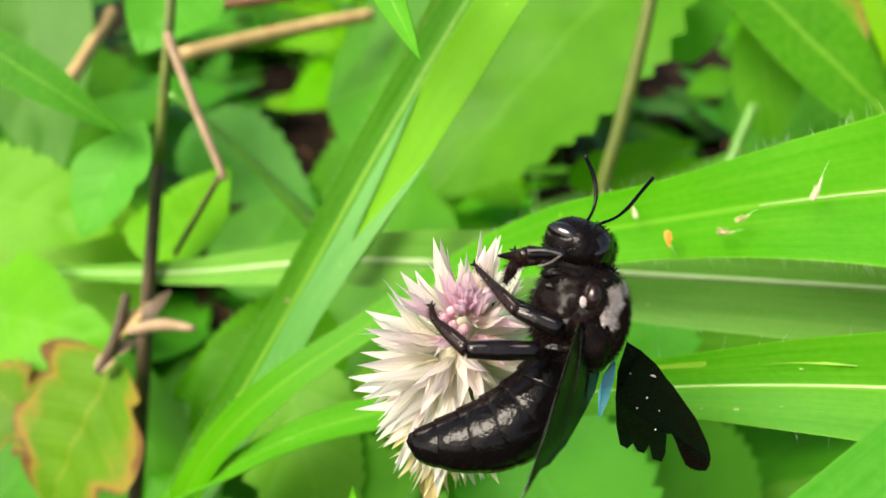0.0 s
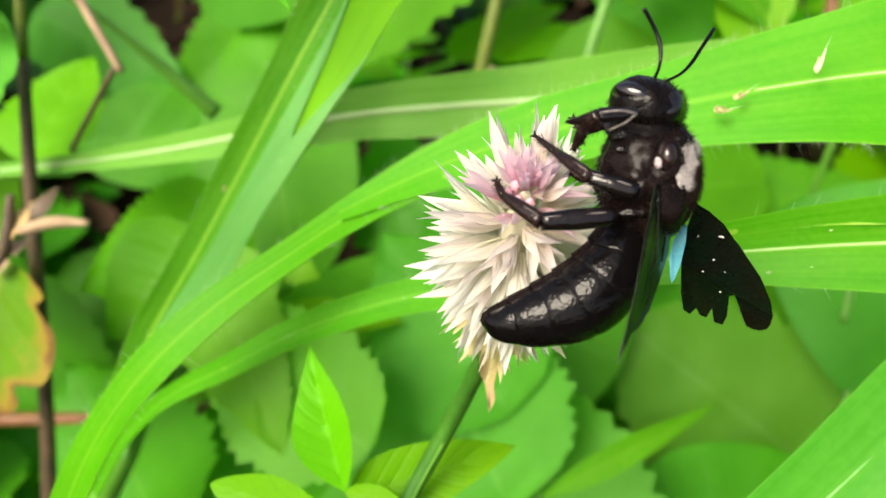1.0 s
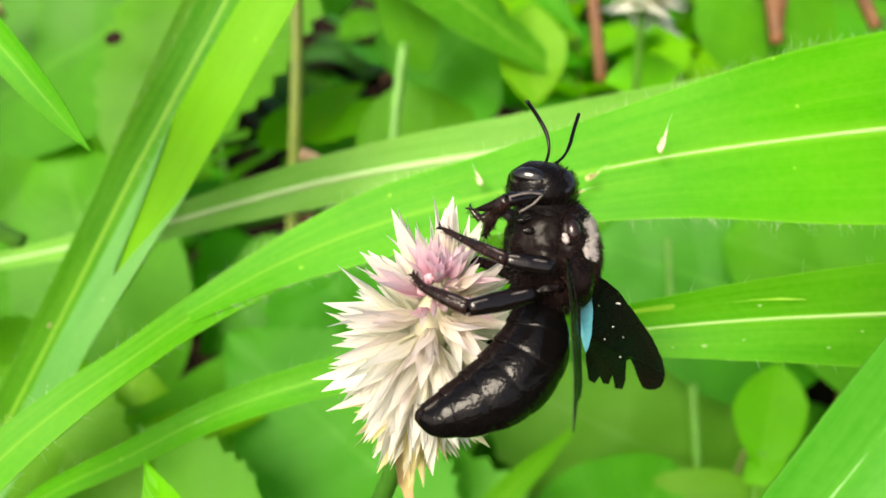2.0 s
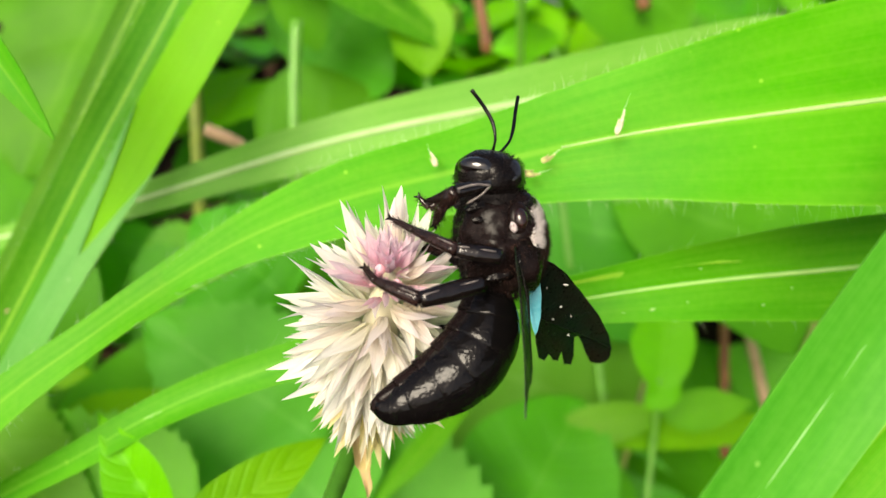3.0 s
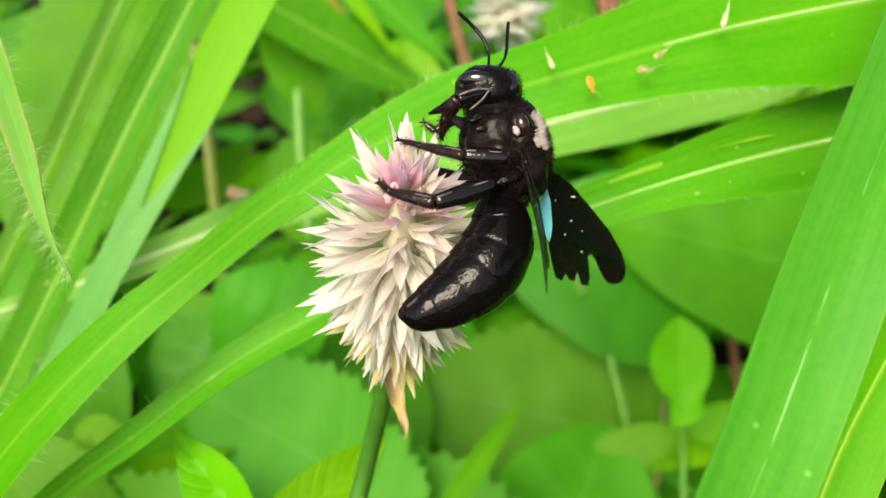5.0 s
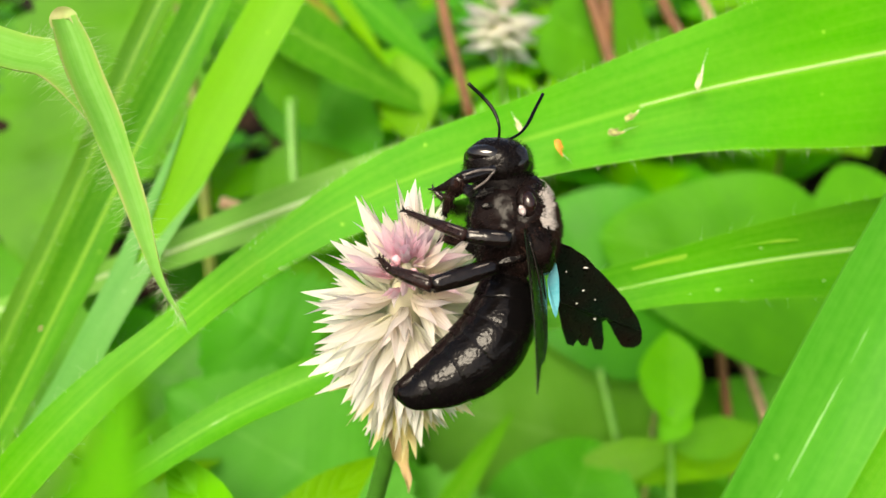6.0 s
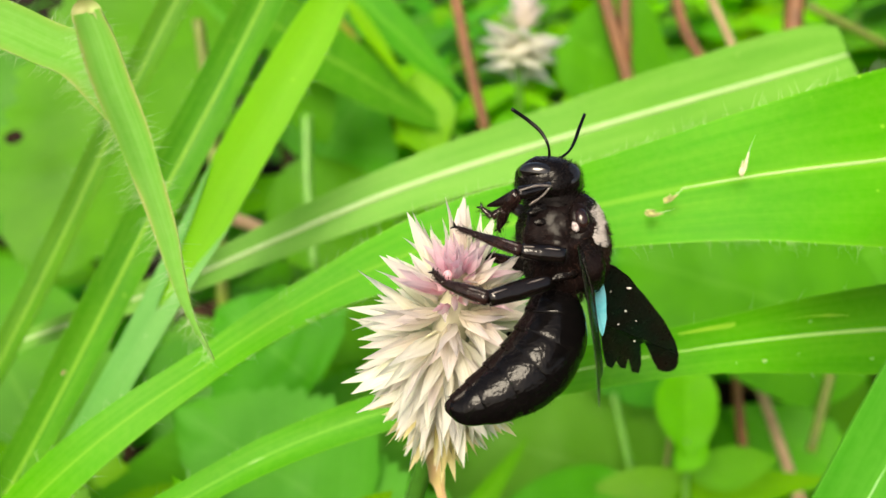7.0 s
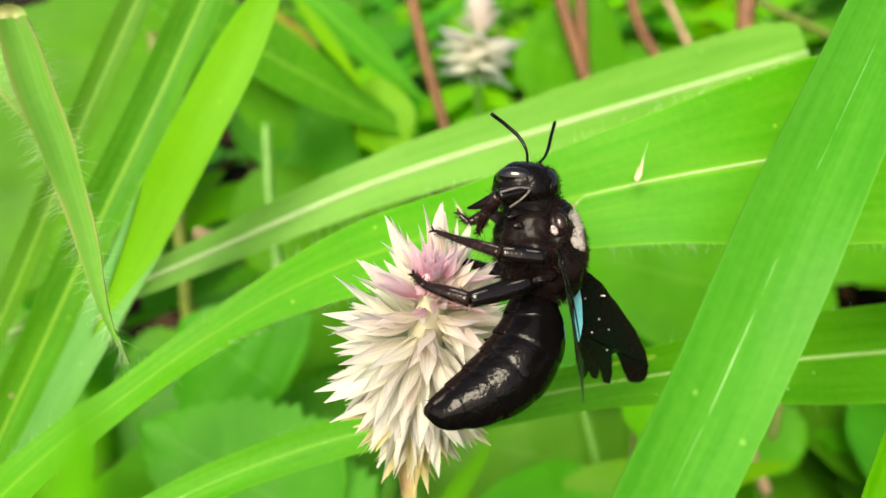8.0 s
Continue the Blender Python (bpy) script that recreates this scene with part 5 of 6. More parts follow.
brown_weed = weed("tall brown-stemmed weed with drooping serrated leaves",
     [([(*(-0.1135, 0.0127, 0.0931), 0.0019), (*(-0.1132, 0.0236, 0.1303), 0.0016), (*(-0.1152, 0.0367, 0.1731), 0.0014), (*(-0.1174, 0.0454, 0.197), 0.0011)], STEM_BROWN),
      ([(*(-0.1174, 0.0454, 0.197), 0.0011), (*(-0.1181, 0.053, 0.222), 0.001), (*(-0.1254, 0.0659, 0.2493), 0.0009)], STEM_OLIVE)],
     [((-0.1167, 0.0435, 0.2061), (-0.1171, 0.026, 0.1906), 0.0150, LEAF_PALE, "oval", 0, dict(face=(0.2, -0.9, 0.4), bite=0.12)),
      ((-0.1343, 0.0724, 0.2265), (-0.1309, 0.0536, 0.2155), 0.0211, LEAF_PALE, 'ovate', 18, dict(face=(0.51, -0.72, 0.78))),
      ((-0.1241, 0.0442, 0.173), (-0.1261, 0.067, 0.1886), 0.026, LEAF_LIGHT, "ovate", 16),
      ((-0.1551, 0.057, 0.1414), (-0.2123, 0.0472, 0.1665), 0.042, LEAF_LIGHT, "ovate", 20),
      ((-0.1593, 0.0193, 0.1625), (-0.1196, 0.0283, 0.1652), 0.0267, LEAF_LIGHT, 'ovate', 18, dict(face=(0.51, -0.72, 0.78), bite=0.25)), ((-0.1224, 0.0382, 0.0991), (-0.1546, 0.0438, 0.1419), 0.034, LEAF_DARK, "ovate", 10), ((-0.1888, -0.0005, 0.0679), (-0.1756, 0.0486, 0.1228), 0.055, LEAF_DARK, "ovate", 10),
      ((-0.112, 0.0262, 0.1645), (-0.1146, 0.0037, 0.1437), 0.040, LEAF_SICK, "round", 0, dict(bite=0.28, curl=0.2)), ((-0.1231, 0.0155, 0.1496), (-0.1415, 0.0088, 0.1591), 0.02, LEAF_SICK, "ovate", 8, dict(bite=0.4, curl=0.3))])
weed("dead forked twig caught on a weed stem",
     [([(*(-0.1143, 0.0495, 0.2211), 0.0009), (*(-0.1058, 0.0469, 0.2101), 0.0008), (*(-0.0971, 0.0445, 0.1993), 0.0007)], DEAD),
      ([(*(-0.111, 0.0458, 0.2119), 0.0006), (*(-0.1037, 0.051, 0.2036), 0.0007), (*(-0.0984, 0.056, 0.1948), 0.0012), (*(-0.0922, 0.0609, 0.1852), 0.0018)], STEM),
      ([(*(-0.0995, 0.0455, 0.1992), 0.0005), (*(-0.1131, 0.0427, 0.18), 0.0005)], STEM_BROWN)], category="twig", name="twig")
weed("pointed green grass leaf leaning out of the weeds", [([(*(-0.1425, 0.0241, 0.2254), 0.0008), (*(-0.168, 0.0233, 0.2304), 0.001)], STEM)],
     [((-0.1425, 0.0241, 0.2254), (-0.1106, 0.035, 0.2077), 0.0085, BLADE_DARK, "lance", 0)])
weed("fallen tan stem lying across the weeds", [([(*(-0.1833, 0.1012, 0.1962), 0.0022), (*(-0.1717, 0.1256, 0.1996), 0.0022), (*(-0.1553, 0.1534, 0.2031), 0.0022)], STRAW),
      ([(*(-0.2073, 0.0791, 0.1884), 0.002), (*(-0.2217, 0.1064, 0.2029), 0.002)], STRAW)], category="stem", name="dry_stem")
weed("reddish fallen stem lying across the weeds", [([(*(-0.2239, 0.118, 0.2018), 0.002), (*(-0.199, 0.1369, 0.2038), 0.002), (*(-0.1847, 0.1485, 0.2061), 0.002)], STEM_RED)], category="stem", name="dry_stem")
weed("large smooth-leaved weed with an olive stem",
     [([(*(-0.0563, 0.1293, 0.2292), 0.0014), (*(-0.0557, 0.122, 0.207), 0.0015), (*(-0.0562, 0.1135, 0.1841), 0.0016), (*(-0.0583, 0.1058, 0.1537), 0.0017)], STEM_OLIVE)],
     [((-0.0775, 0.1844, 0.23), (-0.1092, 0.121, 0.168), 0.060, LEAF, "round", 14, dict(curl=0.03)),
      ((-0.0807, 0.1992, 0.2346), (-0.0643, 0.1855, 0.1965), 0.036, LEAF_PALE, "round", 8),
      ((-0.0817, 0.152, 0.1645), (-0.0581, 0.19, 0.1755), 0.016, LEAF_LIGHT, "ovate", 9),
      ((-0.0725, 0.1586, 0.1646), (-0.0413, 0.1972, 0.1686), 0.012, LEAF_LIGHT, "ovate", 8),
      ((-0.0451, 0.1705, 0.2164), (-0.0321, 0.1602, 0.1869), 0.0165, LEAF, "oval", 0)])
weed("broad grass leaf with a dry streak", [([(*(-0.0665, 0.1565, 0.2391), 0.001), (*(-0.084, 0.1664, 0.2517), 0.001)], STEM)],
     [((-0.0665, 0.1565, 0.2391), (0.0144, 0.1622, 0.1823), 0.018, BLADE_DARK, "lance", 0, dict(curl=0.04))])
seedling = weed("low seedling with two bright yellow-green leaves",
     [([(*(-0.0287, -0.0005, 0.177), 0.0007), (*(-0.0298, -0.0025, 0.1675), 0.0008), (*(-0.0348, -0.0076, 0.1325), 0.001)], STEM)],
     [((-0.0292, -0.0009, 0.1798), (-0.0391, 0.0066, 0.1925), 0.0072, LEAF_LIGHT, "lance", 0, dict(cup=0.5, curl=0.15)),
      ((-0.0288, -0.0001, 0.1775), (-0.0127, 0.0125, 0.1826), 0.0086, LEAF_LIGHT, "ovate", 0, dict(cup=0.25)),
      ((-0.0288, -0.0014, 0.1807), (-0.0223, -0.0008, 0.1825), 0.0028, LEAF_LIGHT, "oval", 0),
      ((-0.0295, -0.0038, 0.1781), (-0.0437, -0.0079, 0.1805), 0.006, LEAF_LIGHT, "oval", 0)])
weed("large heart-leaved weed under the flower",
     [([(*(-0.0004, 0.0637, 0.05), 0.0015), (*(-0.0174, 0.0731, 0.0959), 0.0013)], STEM)],
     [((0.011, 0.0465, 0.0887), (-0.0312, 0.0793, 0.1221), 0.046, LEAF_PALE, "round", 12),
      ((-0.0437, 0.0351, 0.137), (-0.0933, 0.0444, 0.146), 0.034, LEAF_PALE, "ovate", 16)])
weed("weed with smooth obovate pale leaves on thin stalks",
     [([(*(0.0558, 0.07, 0.0689), 0.0009), (*(0.0605, 0.0931, 0.1106), 0.0008), (*(0.0598, 0.0929, 0.1191), 0.0007)], STEM),
      ([(*(0.052, 0.0889, 0.0784), 0.0009), (*(0.0618, 0.1093, 0.1076), 0.0009), (*(0.068, 0.1244, 0.1118), 0.0008)], STEM_OLIVE)],
     [((0.0595, 0.0908, 0.1161), (0.0628, 0.1052, 0.1366), 0.0172, LEAF_LIGHT, "oval", 0, dict(curl=0.02)),
      ((0.0561, 0.0885, 0.1128), (0.0656, 0.0933, 0.1197), 0.008, LEAF_LIGHT, "oval", 0),
      ((0.0636, 0.0949, 0.1044), (0.0295, 0.0926, 0.1012), 0.011, LEAF_MID, "lance", 0),
      ((0.062, 0.0949, 0.1044), (0.0898, 0.0966, 0.1069), 0.012, LEAF_MID, "lance", 0),
      ((0.048, 0.1078, 0.0706), (0.0074, 0.0976, 0.0561), 0.05, LEAF, "round", 0)])
weed("slender upright green grass leaf", [([(*(-0.0119, 0.0483, 0.1251), 0.0008), (*(-0.0188, 0.0395, 0.0951), 0.0009)], STEM)],
     [((-0.0119, 0.0483, 0.1251), (0.0156, 0.0729, 0.1428), 0.0058, BLADE, "lance", 0)])
weed("thin pale stalks rising among the leaves",
     [([(*(0.0464, 0.1167, 0.1182), 0.0012), (*(0.0496, 0.1019, 0.097), 0.0012), (*(0.0553, 0.0851, 0.0731), 0.0013)], STEM),
      ([(*(0.0347, 0.1216, 0.1601), 0.0009), (*(0.0369, 0.1098, 0.1432), 0.0009)], STEM),
      ([(*(-0.036, 0.1487, 0.1987), 0.0016), (*(-0.0367, 0.1368, 0.1818), 0.0015), (*(-0.036, 0.1233, 0.1625), 0.0013)], STEM)], category="stalk", name="stalk")
weed("weed with an oval pale leaf and a round green leaf",
     [([(*(-0.0008, 0.1599, 0.1701), 0.0008), (*(-0.0024, 0.1662, 0.183), 0.0008)], STEM)],
     [((-0.0012, 0.1586, 0.179), (-0.0039, 0.1709, 0.2041), 0.0185, LEAF_LIGHT, "oval", 0, dict(curl=0.02)),
      ((-0.04, 0.1835, 0.1702), (-0.0227, 0.1942, 0.1935), 0.05, LEAF, "round", 0),
      ((-0.0531, 0.1561, 0.1585), (-0.0134, 0.17, 0.1672), 0.04, LEAF, "round", 0),
      ((0.018, 0.1661, 0.1843), (0.0387, 0.1676, 0.1888), 0.012, LEAF_LIGHT, "oval", 0),
      ((-0.0461, 0.1961, 0.2188), (-0.0213, 0.189, 0.2058), 0.02, LEAF_SICK, "oval", 0)])
weed("large smooth leaf with a small hole", [],
     [((-0.1688, 0.1448, 0.173), (-0.0889, 0.1758, 0.2197), 0.065, LEAF_DARK, "round", 0, dict(curl=0.03)), ((-0.0991, 0.0916, 0.1139), (-0.14, 0.1333, 0.1743), 0.05, LEAF, "round", 0)])
weed("tall red-brown stems with narrow leaves",
     [([(*(0.0093, 0.2, 0.2308), 0.0021), (*(0.0128, 0.1878, 0.2057), 0.002), (*(0.0175, 0.1754, 0.1805), 0.0019)], STEM_RED),
      ([(*(0.0602, 0.2059, 0.2237), 0.0026), (*(0.0638, 0.1982, 0.2079), 0.0024), (*(0.068, 0.1892, 0.1895), 0.0022)], STEM_RED),
      ([(*(0.0718, 0.2158, 0.2219), 0.0022), (*(0.0697, 0.2003, 0.1897), 0.0022)], STEM_RED),
      ([(*(0.0885, 0.2139, 0.2192), 0.0019), (*(0.0921, 0.2059, 0.2029), 0.0019), (*(0.0982, 0.2003, 0.1918), 0.0019)], STEM_RED),
      ([(*(0.1042, 0.2226, 0.2153), 0.0014), (*(0.1128, 0.2122, 0.1944), 0.0014)], DEAD),
      ([(*(0.1372, 0.2216, 0.2155), 0.0035), (*(0.1335, 0.2119, 0.1952), 0.0035)], STEM_RED),
      ([(*(0.1354, 0.2077, 0.2096), 0.0014), (*(0.1618, 0.2, 0.1956), 0.0014)], STEM_OLIVE)], category="stem", name="red_stalks")
weed("dry red and brown stalks low in the weeds",
     [([(*(0.0961, 0.1503, 0.1112), 0.0015), (*(0.0969, 0.1377, 0.0852), 0.0017), (*(0.0983, 0.1234, 0.0557), 0.0018)], STEM_RED),
      ([(*(0.0993, 0.1518, 0.1144), 0.0015), (*(0.1067, 0.1388, 0.0881), 0.0018), (*(0.1158, 0.124, 0.0583), 0.002)], DEAD),
      ([(*(0.1078, 0.1113, 0.1233), 0.0014), (*(0.1005, 0.1019, 0.1032), 0.0014)], STEM_OLIVE)], category="stem", name="red_stalks")
weed("bent green grass leaves in the weeds", [([(*(-0.0359, 0.1944, 0.239), 0.001), (*(-0.043, 0.2144, 0.2568), 0.001)], STEM)],
     [((-0.0359, 0.1944, 0.239), (0.0136, 0.1714, 0.1949), 0.013, BLADE_DARK, "lance", 0), ((-0.0247, 0.1673, 0.2298), (-0.0065, 0.1542, 0.2039), 0.0045, BLADE_YOUNG, "lance", 0)])
weed("short piece of dry brown twig", [([(*(-0.0472, 0.0926, 0.1918), 0.0014), (*(-0.0437, 0.0934, 0.1896), 0.0015), (*(-0.04, 0.0943, 0.1873), 0.0011)], DEAD)], category="twig", name="twig")
weed("red creeping stem near the soil", [([(*(-0.15, 0.0202, 0.1043), 0.0017), (*(-0.1235, 0.0327, 0.1058), 0.0017), (*(-0.0976, 0.05, 0.1052), 0.0014)], STEM_RED)], category="stem", name="red_creeper")
leaf_scraps = weed("withered brown leaf scraps hanging on a stem",
     [([(*(-0.1095, 0.0283, 0.1714), 0.0011), (*(-0.104, 0.0319, 0.1729), 0.0012), (*(-0.0984, 0.0345, 0.1729), 0.0006)], DEAD),
      ([(*(-0.112, 0.022, 0.1644), 0.0009), (*(-0.1112, 0.0262, 0.17), 0.0012), (*(-0.1119, 0.0306, 0.1773), 0.0008)], STEM_BROWN)],
     [((-0.1112, 0.0262, 0.17), (-0.1091, 0.0316, 0.1779), 0.0036, STRAW, "ovate", 6, dict(bite=0.4, curl=0.5)), ((-0.1086, 0.0306, 0.1737), (-0.1037, 0.0362, 0.177), 0.0036, STEM_BROWN, "ovate", 5, dict(curl=-0.4)),
      ((-0.1124, 0.0217, 0.1644), (-0.11, 0.027, 0.1719), 0.004, DEAD, "ovate", 5, dict(bite=0.5, curl=0.6))], "dead leaf", "dead_leaf")


weed("large smooth green leaves spread behind the flower", [],
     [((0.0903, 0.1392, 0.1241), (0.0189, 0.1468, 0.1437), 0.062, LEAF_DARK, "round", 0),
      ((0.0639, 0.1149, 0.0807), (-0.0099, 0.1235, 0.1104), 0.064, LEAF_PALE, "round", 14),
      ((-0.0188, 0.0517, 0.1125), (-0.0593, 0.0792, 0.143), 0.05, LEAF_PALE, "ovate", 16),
      ((0.0163, 0.0659, 0.0805), (0.0419, 0.0975, 0.1082), 0.045, LEAF, "round", 0)])
weed("broad pale leaves low among the weeds", [],
     [((0.135, 0.1317, 0.1215), (0.0563, 0.1435, 0.1517), 0.062, LEAF, "round", 0),
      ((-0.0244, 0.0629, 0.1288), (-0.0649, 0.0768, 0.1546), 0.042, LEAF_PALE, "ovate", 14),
      ((-0.035, 0.0937, 0.1457), (-0.0587, 0.1037, 0.1647), 0.04, LEAF, "ovate", 10),
      ((0.0495, 0.2085, 0.2051), (0.0875, 0.1966, 0.1834), 0.05, LEAF, "round", 0)])
weed("serrated yellow-green leaves under the grass", [],
     [((-0.0988, 0.0737, 0.1484), (-0.1213, 0.0408, 0.1438), 0.036, LEAF_LIGHT, "ovate", 18),
      ((0.0146, 0.1743, 0.1373), (-0.0545, 0.1265, 0.1389), 0.04, LEAF, "round", 0),
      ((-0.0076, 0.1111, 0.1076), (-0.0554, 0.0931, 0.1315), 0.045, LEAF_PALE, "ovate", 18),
      ((0.0182, 0.1884, 0.0916), (-0.0417, 0.1554, 0.1057), 0.05, LEAF, "round", 0),
      ((-0.0926, 0.0232, 0.0914), (-0.1319, 0.0363, 0.117), 0.05, LEAF, "ovate", 14), ((-0.0348, 0.0397, 0.0785), (-0.0569, 0.0566, 0.1037), 0.045, LEAF, "round", 0), ((0.0581, 0.0801, 0.0675), (-0.0066, 0.0821, 0.0878), 0.05, LEAF, "round", 0), ((-0.0698, 0.0416, 0.0751), (-0.1147, 0.0439, 0.0902), 0.045, LEAF, "round", 0)])
weed("dark bite mark in a smooth leaf", [], [((-0.1136, 0.1356, 0.2015), (-0.1084, 0.1357, 0.2016), 0.0042, SOIL, "oval", 0, dict(curl=0.0, cup=0.0))], "blemish", "leaf_blemish")
weed('broad leaves of a tall weed at the edge of a gap', [],
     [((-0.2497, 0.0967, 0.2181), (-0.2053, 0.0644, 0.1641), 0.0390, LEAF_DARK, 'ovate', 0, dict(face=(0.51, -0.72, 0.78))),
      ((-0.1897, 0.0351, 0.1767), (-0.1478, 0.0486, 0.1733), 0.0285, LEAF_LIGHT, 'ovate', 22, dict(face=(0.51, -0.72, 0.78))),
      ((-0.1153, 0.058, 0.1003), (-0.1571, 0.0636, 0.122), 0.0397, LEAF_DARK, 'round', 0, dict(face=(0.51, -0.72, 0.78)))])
weed('large toothed light green leaves hanging behind the grass tuft', [],
     [((-0.0931, 0.0498, 0.1598), (-0.0598, 0.0284, 0.1339), 0.0245, LEAF_MID, 'ovate', 20, dict(face=(0.31, -0.73, 0.91), curl=0.05)),
      ((-0.0948, 0.0542, 0.1577), (-0.1078, 0.0334, 0.1396), 0.0279, LEAF_MID, 'ovate', 18, dict(face=(0.31, -0.73, 0.91), curl=0.05)),
      ((-0.0801, 0.0566, 0.1562), (-0.0677, 0.0567, 0.1553), 0.0096, LEAF_LIGHT, 'ovate', 7, dict(face=(0.45, -0.72, 0.83))),
      ((-0.0746, 0.0524, 0.146), (-0.0509, 0.0649, 0.1429), 0.0073, LEAF_LIGHT, 'ovate', 9, dict(face=(0.45, -0.72, 0.83)))])
weed('wide smooth green leaves filling the space below the flower', [],
     [((-0.0386, 0.1011, 0.1199), (-0.0907, 0.0573, 0.1186), 0.0480, LEAF, 'round', 0, dict(face=(0.31, -0.73, 0.91), curl=0.04)),
      ((-0.0609, 0.0599, 0.0903), (-0.1003, 0.0397, 0.1024), 0.0373, LEAF, 'round', 0, dict(face=(0.31, -0.73, 0.91), curl=0.04)),
      ((-0.0117, 0.0693, 0.093), (-0.0466, 0.0894, 0.1182), 0.0431, LEAF_PALE, 'ovate', 12, dict(face=(0.31, -0.73, 0.91), curl=0.04)),
      ((0.1437, 0.1486, 0.0128), (0.0583, 0.163, 0.0576), 0.0741, LEAF, 'round', 0, dict(face=(0.01, -0.86, 0.82), curl=0.04)),
      ((0.0661, 0.0958, 0.0234), (0.0349, 0.1353, 0.0703), 0.0585, LEAF, 'round', 0, dict(face=(0.01, -0.86, 0.82), curl=0.04))])
weed('mid-green leaves of a low weed filling a gap', [],
     [((-0.2343, 0.1358, 0.1536), (-0.1715, 0.1373, 0.14), 0.036, LEAF_DARK, 'ovate', 10, dict(face=(0.45, -0.72, 0.83))),
      ((-0.1609, 0.1779, 0.1585), (-0.1779, 0.1341, 0.1313), 0.034, LEAF, 'ovate', 12, dict(face=(0.45, -0.72, 0.83))),
      ((-0.199, 0.1117, 0.1234), (-0.1405, 0.14, 0.1277), 0.036, LEAF, 'round', 0, dict(face=(0.45, -0.72, 0.83)))])
# gap filler: the dark leaves have the shade on mid-green put into their colour
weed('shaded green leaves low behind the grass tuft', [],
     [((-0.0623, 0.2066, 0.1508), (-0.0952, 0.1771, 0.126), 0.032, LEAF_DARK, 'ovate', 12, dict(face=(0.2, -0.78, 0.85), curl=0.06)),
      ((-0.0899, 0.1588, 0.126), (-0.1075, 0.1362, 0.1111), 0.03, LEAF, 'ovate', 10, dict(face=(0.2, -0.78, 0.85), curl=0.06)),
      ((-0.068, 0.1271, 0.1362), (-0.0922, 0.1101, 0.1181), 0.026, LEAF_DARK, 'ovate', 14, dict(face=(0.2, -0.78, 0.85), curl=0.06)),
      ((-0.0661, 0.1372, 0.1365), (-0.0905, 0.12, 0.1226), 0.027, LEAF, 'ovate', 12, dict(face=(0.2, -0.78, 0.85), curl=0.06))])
weed('long light green leaf lying low over dry stalks', [],
     [((0.0275, 0.095, 0.0985), (0.1155, 0.1005, 0.0937), 0.0125, LEAF_LIGHT, 'lance', 0, dict(face=(0.0, -0.8, 0.8))),
      ((0.1714, 0.1716, 0.1377), (0.1252, 0.1569, 0.1269), 0.040, LEAF, 'ovate', 0, dict(face=(-0.1, -0.8, 0.8))),
      ((0.138, 0.1402, 0.0588), (0.1032, 0.1601, 0.0745), 0.03, LEAF_MID, 'ovate', 8, dict(face=(-0.1, -0.8, 0.8)))])
weed('dry pale streak along a broad grass leaf', [],
     [((-0.0428, 0.1787, 0.221), (-0.0253, 0.1767, 0.1993), 0.0031, STRAW, 'lance', 0, dict(face=(0.51, -0.72, 0.78)))], "blemish", "leaf_streak")


def far_flower():
    """A smaller spike of the same kind: pink buds over white reflexed tepals."""
    top, foot = Vector((0.0284, 0.1628, 0.224)), Vector((0.025, 0.1545, 0.2067))
    plant = thing("flower", "small pink and white flower spike standing farther back", "flower", m=Matrix.Translation(foot))
    axis = (top - foot).normalized()
    long = (top - foot).length
    a = axis.cross(Vector((0, 1, 0))).normalized()
    b = axis.cross(a)
    rng = random.Random(3)
    white, pink = tepal_mesh("tepal", 1.0, 0.6, -0.10, TEPAL_WHITE), tepal_mesh("tepal", 1.0, 0.5, 0.1, TEPAL_BLUSH)
    for i in range(52):
        s = (i + 0.5) / 52
        turn = i * 2.39996
        out = a * math.cos(turn) + b * math.sin(turn)
        lean = radians(20 + 45 * s / 0.55) if s < 0.55 else radians(95 + 40 * (s - 0.55) / 0.45)
        x = (axis * math.cos(lean) + out * math.sin(lean)).normalized()
        y = x.cross(out + axis * 0.3).normalized()
        z = x.cross(y)
        size = (7.5 if s < 0.55 else 12.5) * rng.uniform(0.8, 1.1)
        ob = new("tepal", pink if s < 0.55 else white)
        ob.parent = plant
        m = Matrix((x * size, y * size, z * size)).transposed().to_4x4()
        m.translation = axis * long * (0.95 - 0.75 * s) + out * 0.0012
        ob.matrix_basis = m
    rows = [(0, 0, 0, 0.0011), (0.001, 0.004, -0.03, 0.001), (0.002, 0.012, -0.1, 0.0012)]
    mesh_part("stem", *tube(rows, 16, 8), STEM, plant)


far_flower()


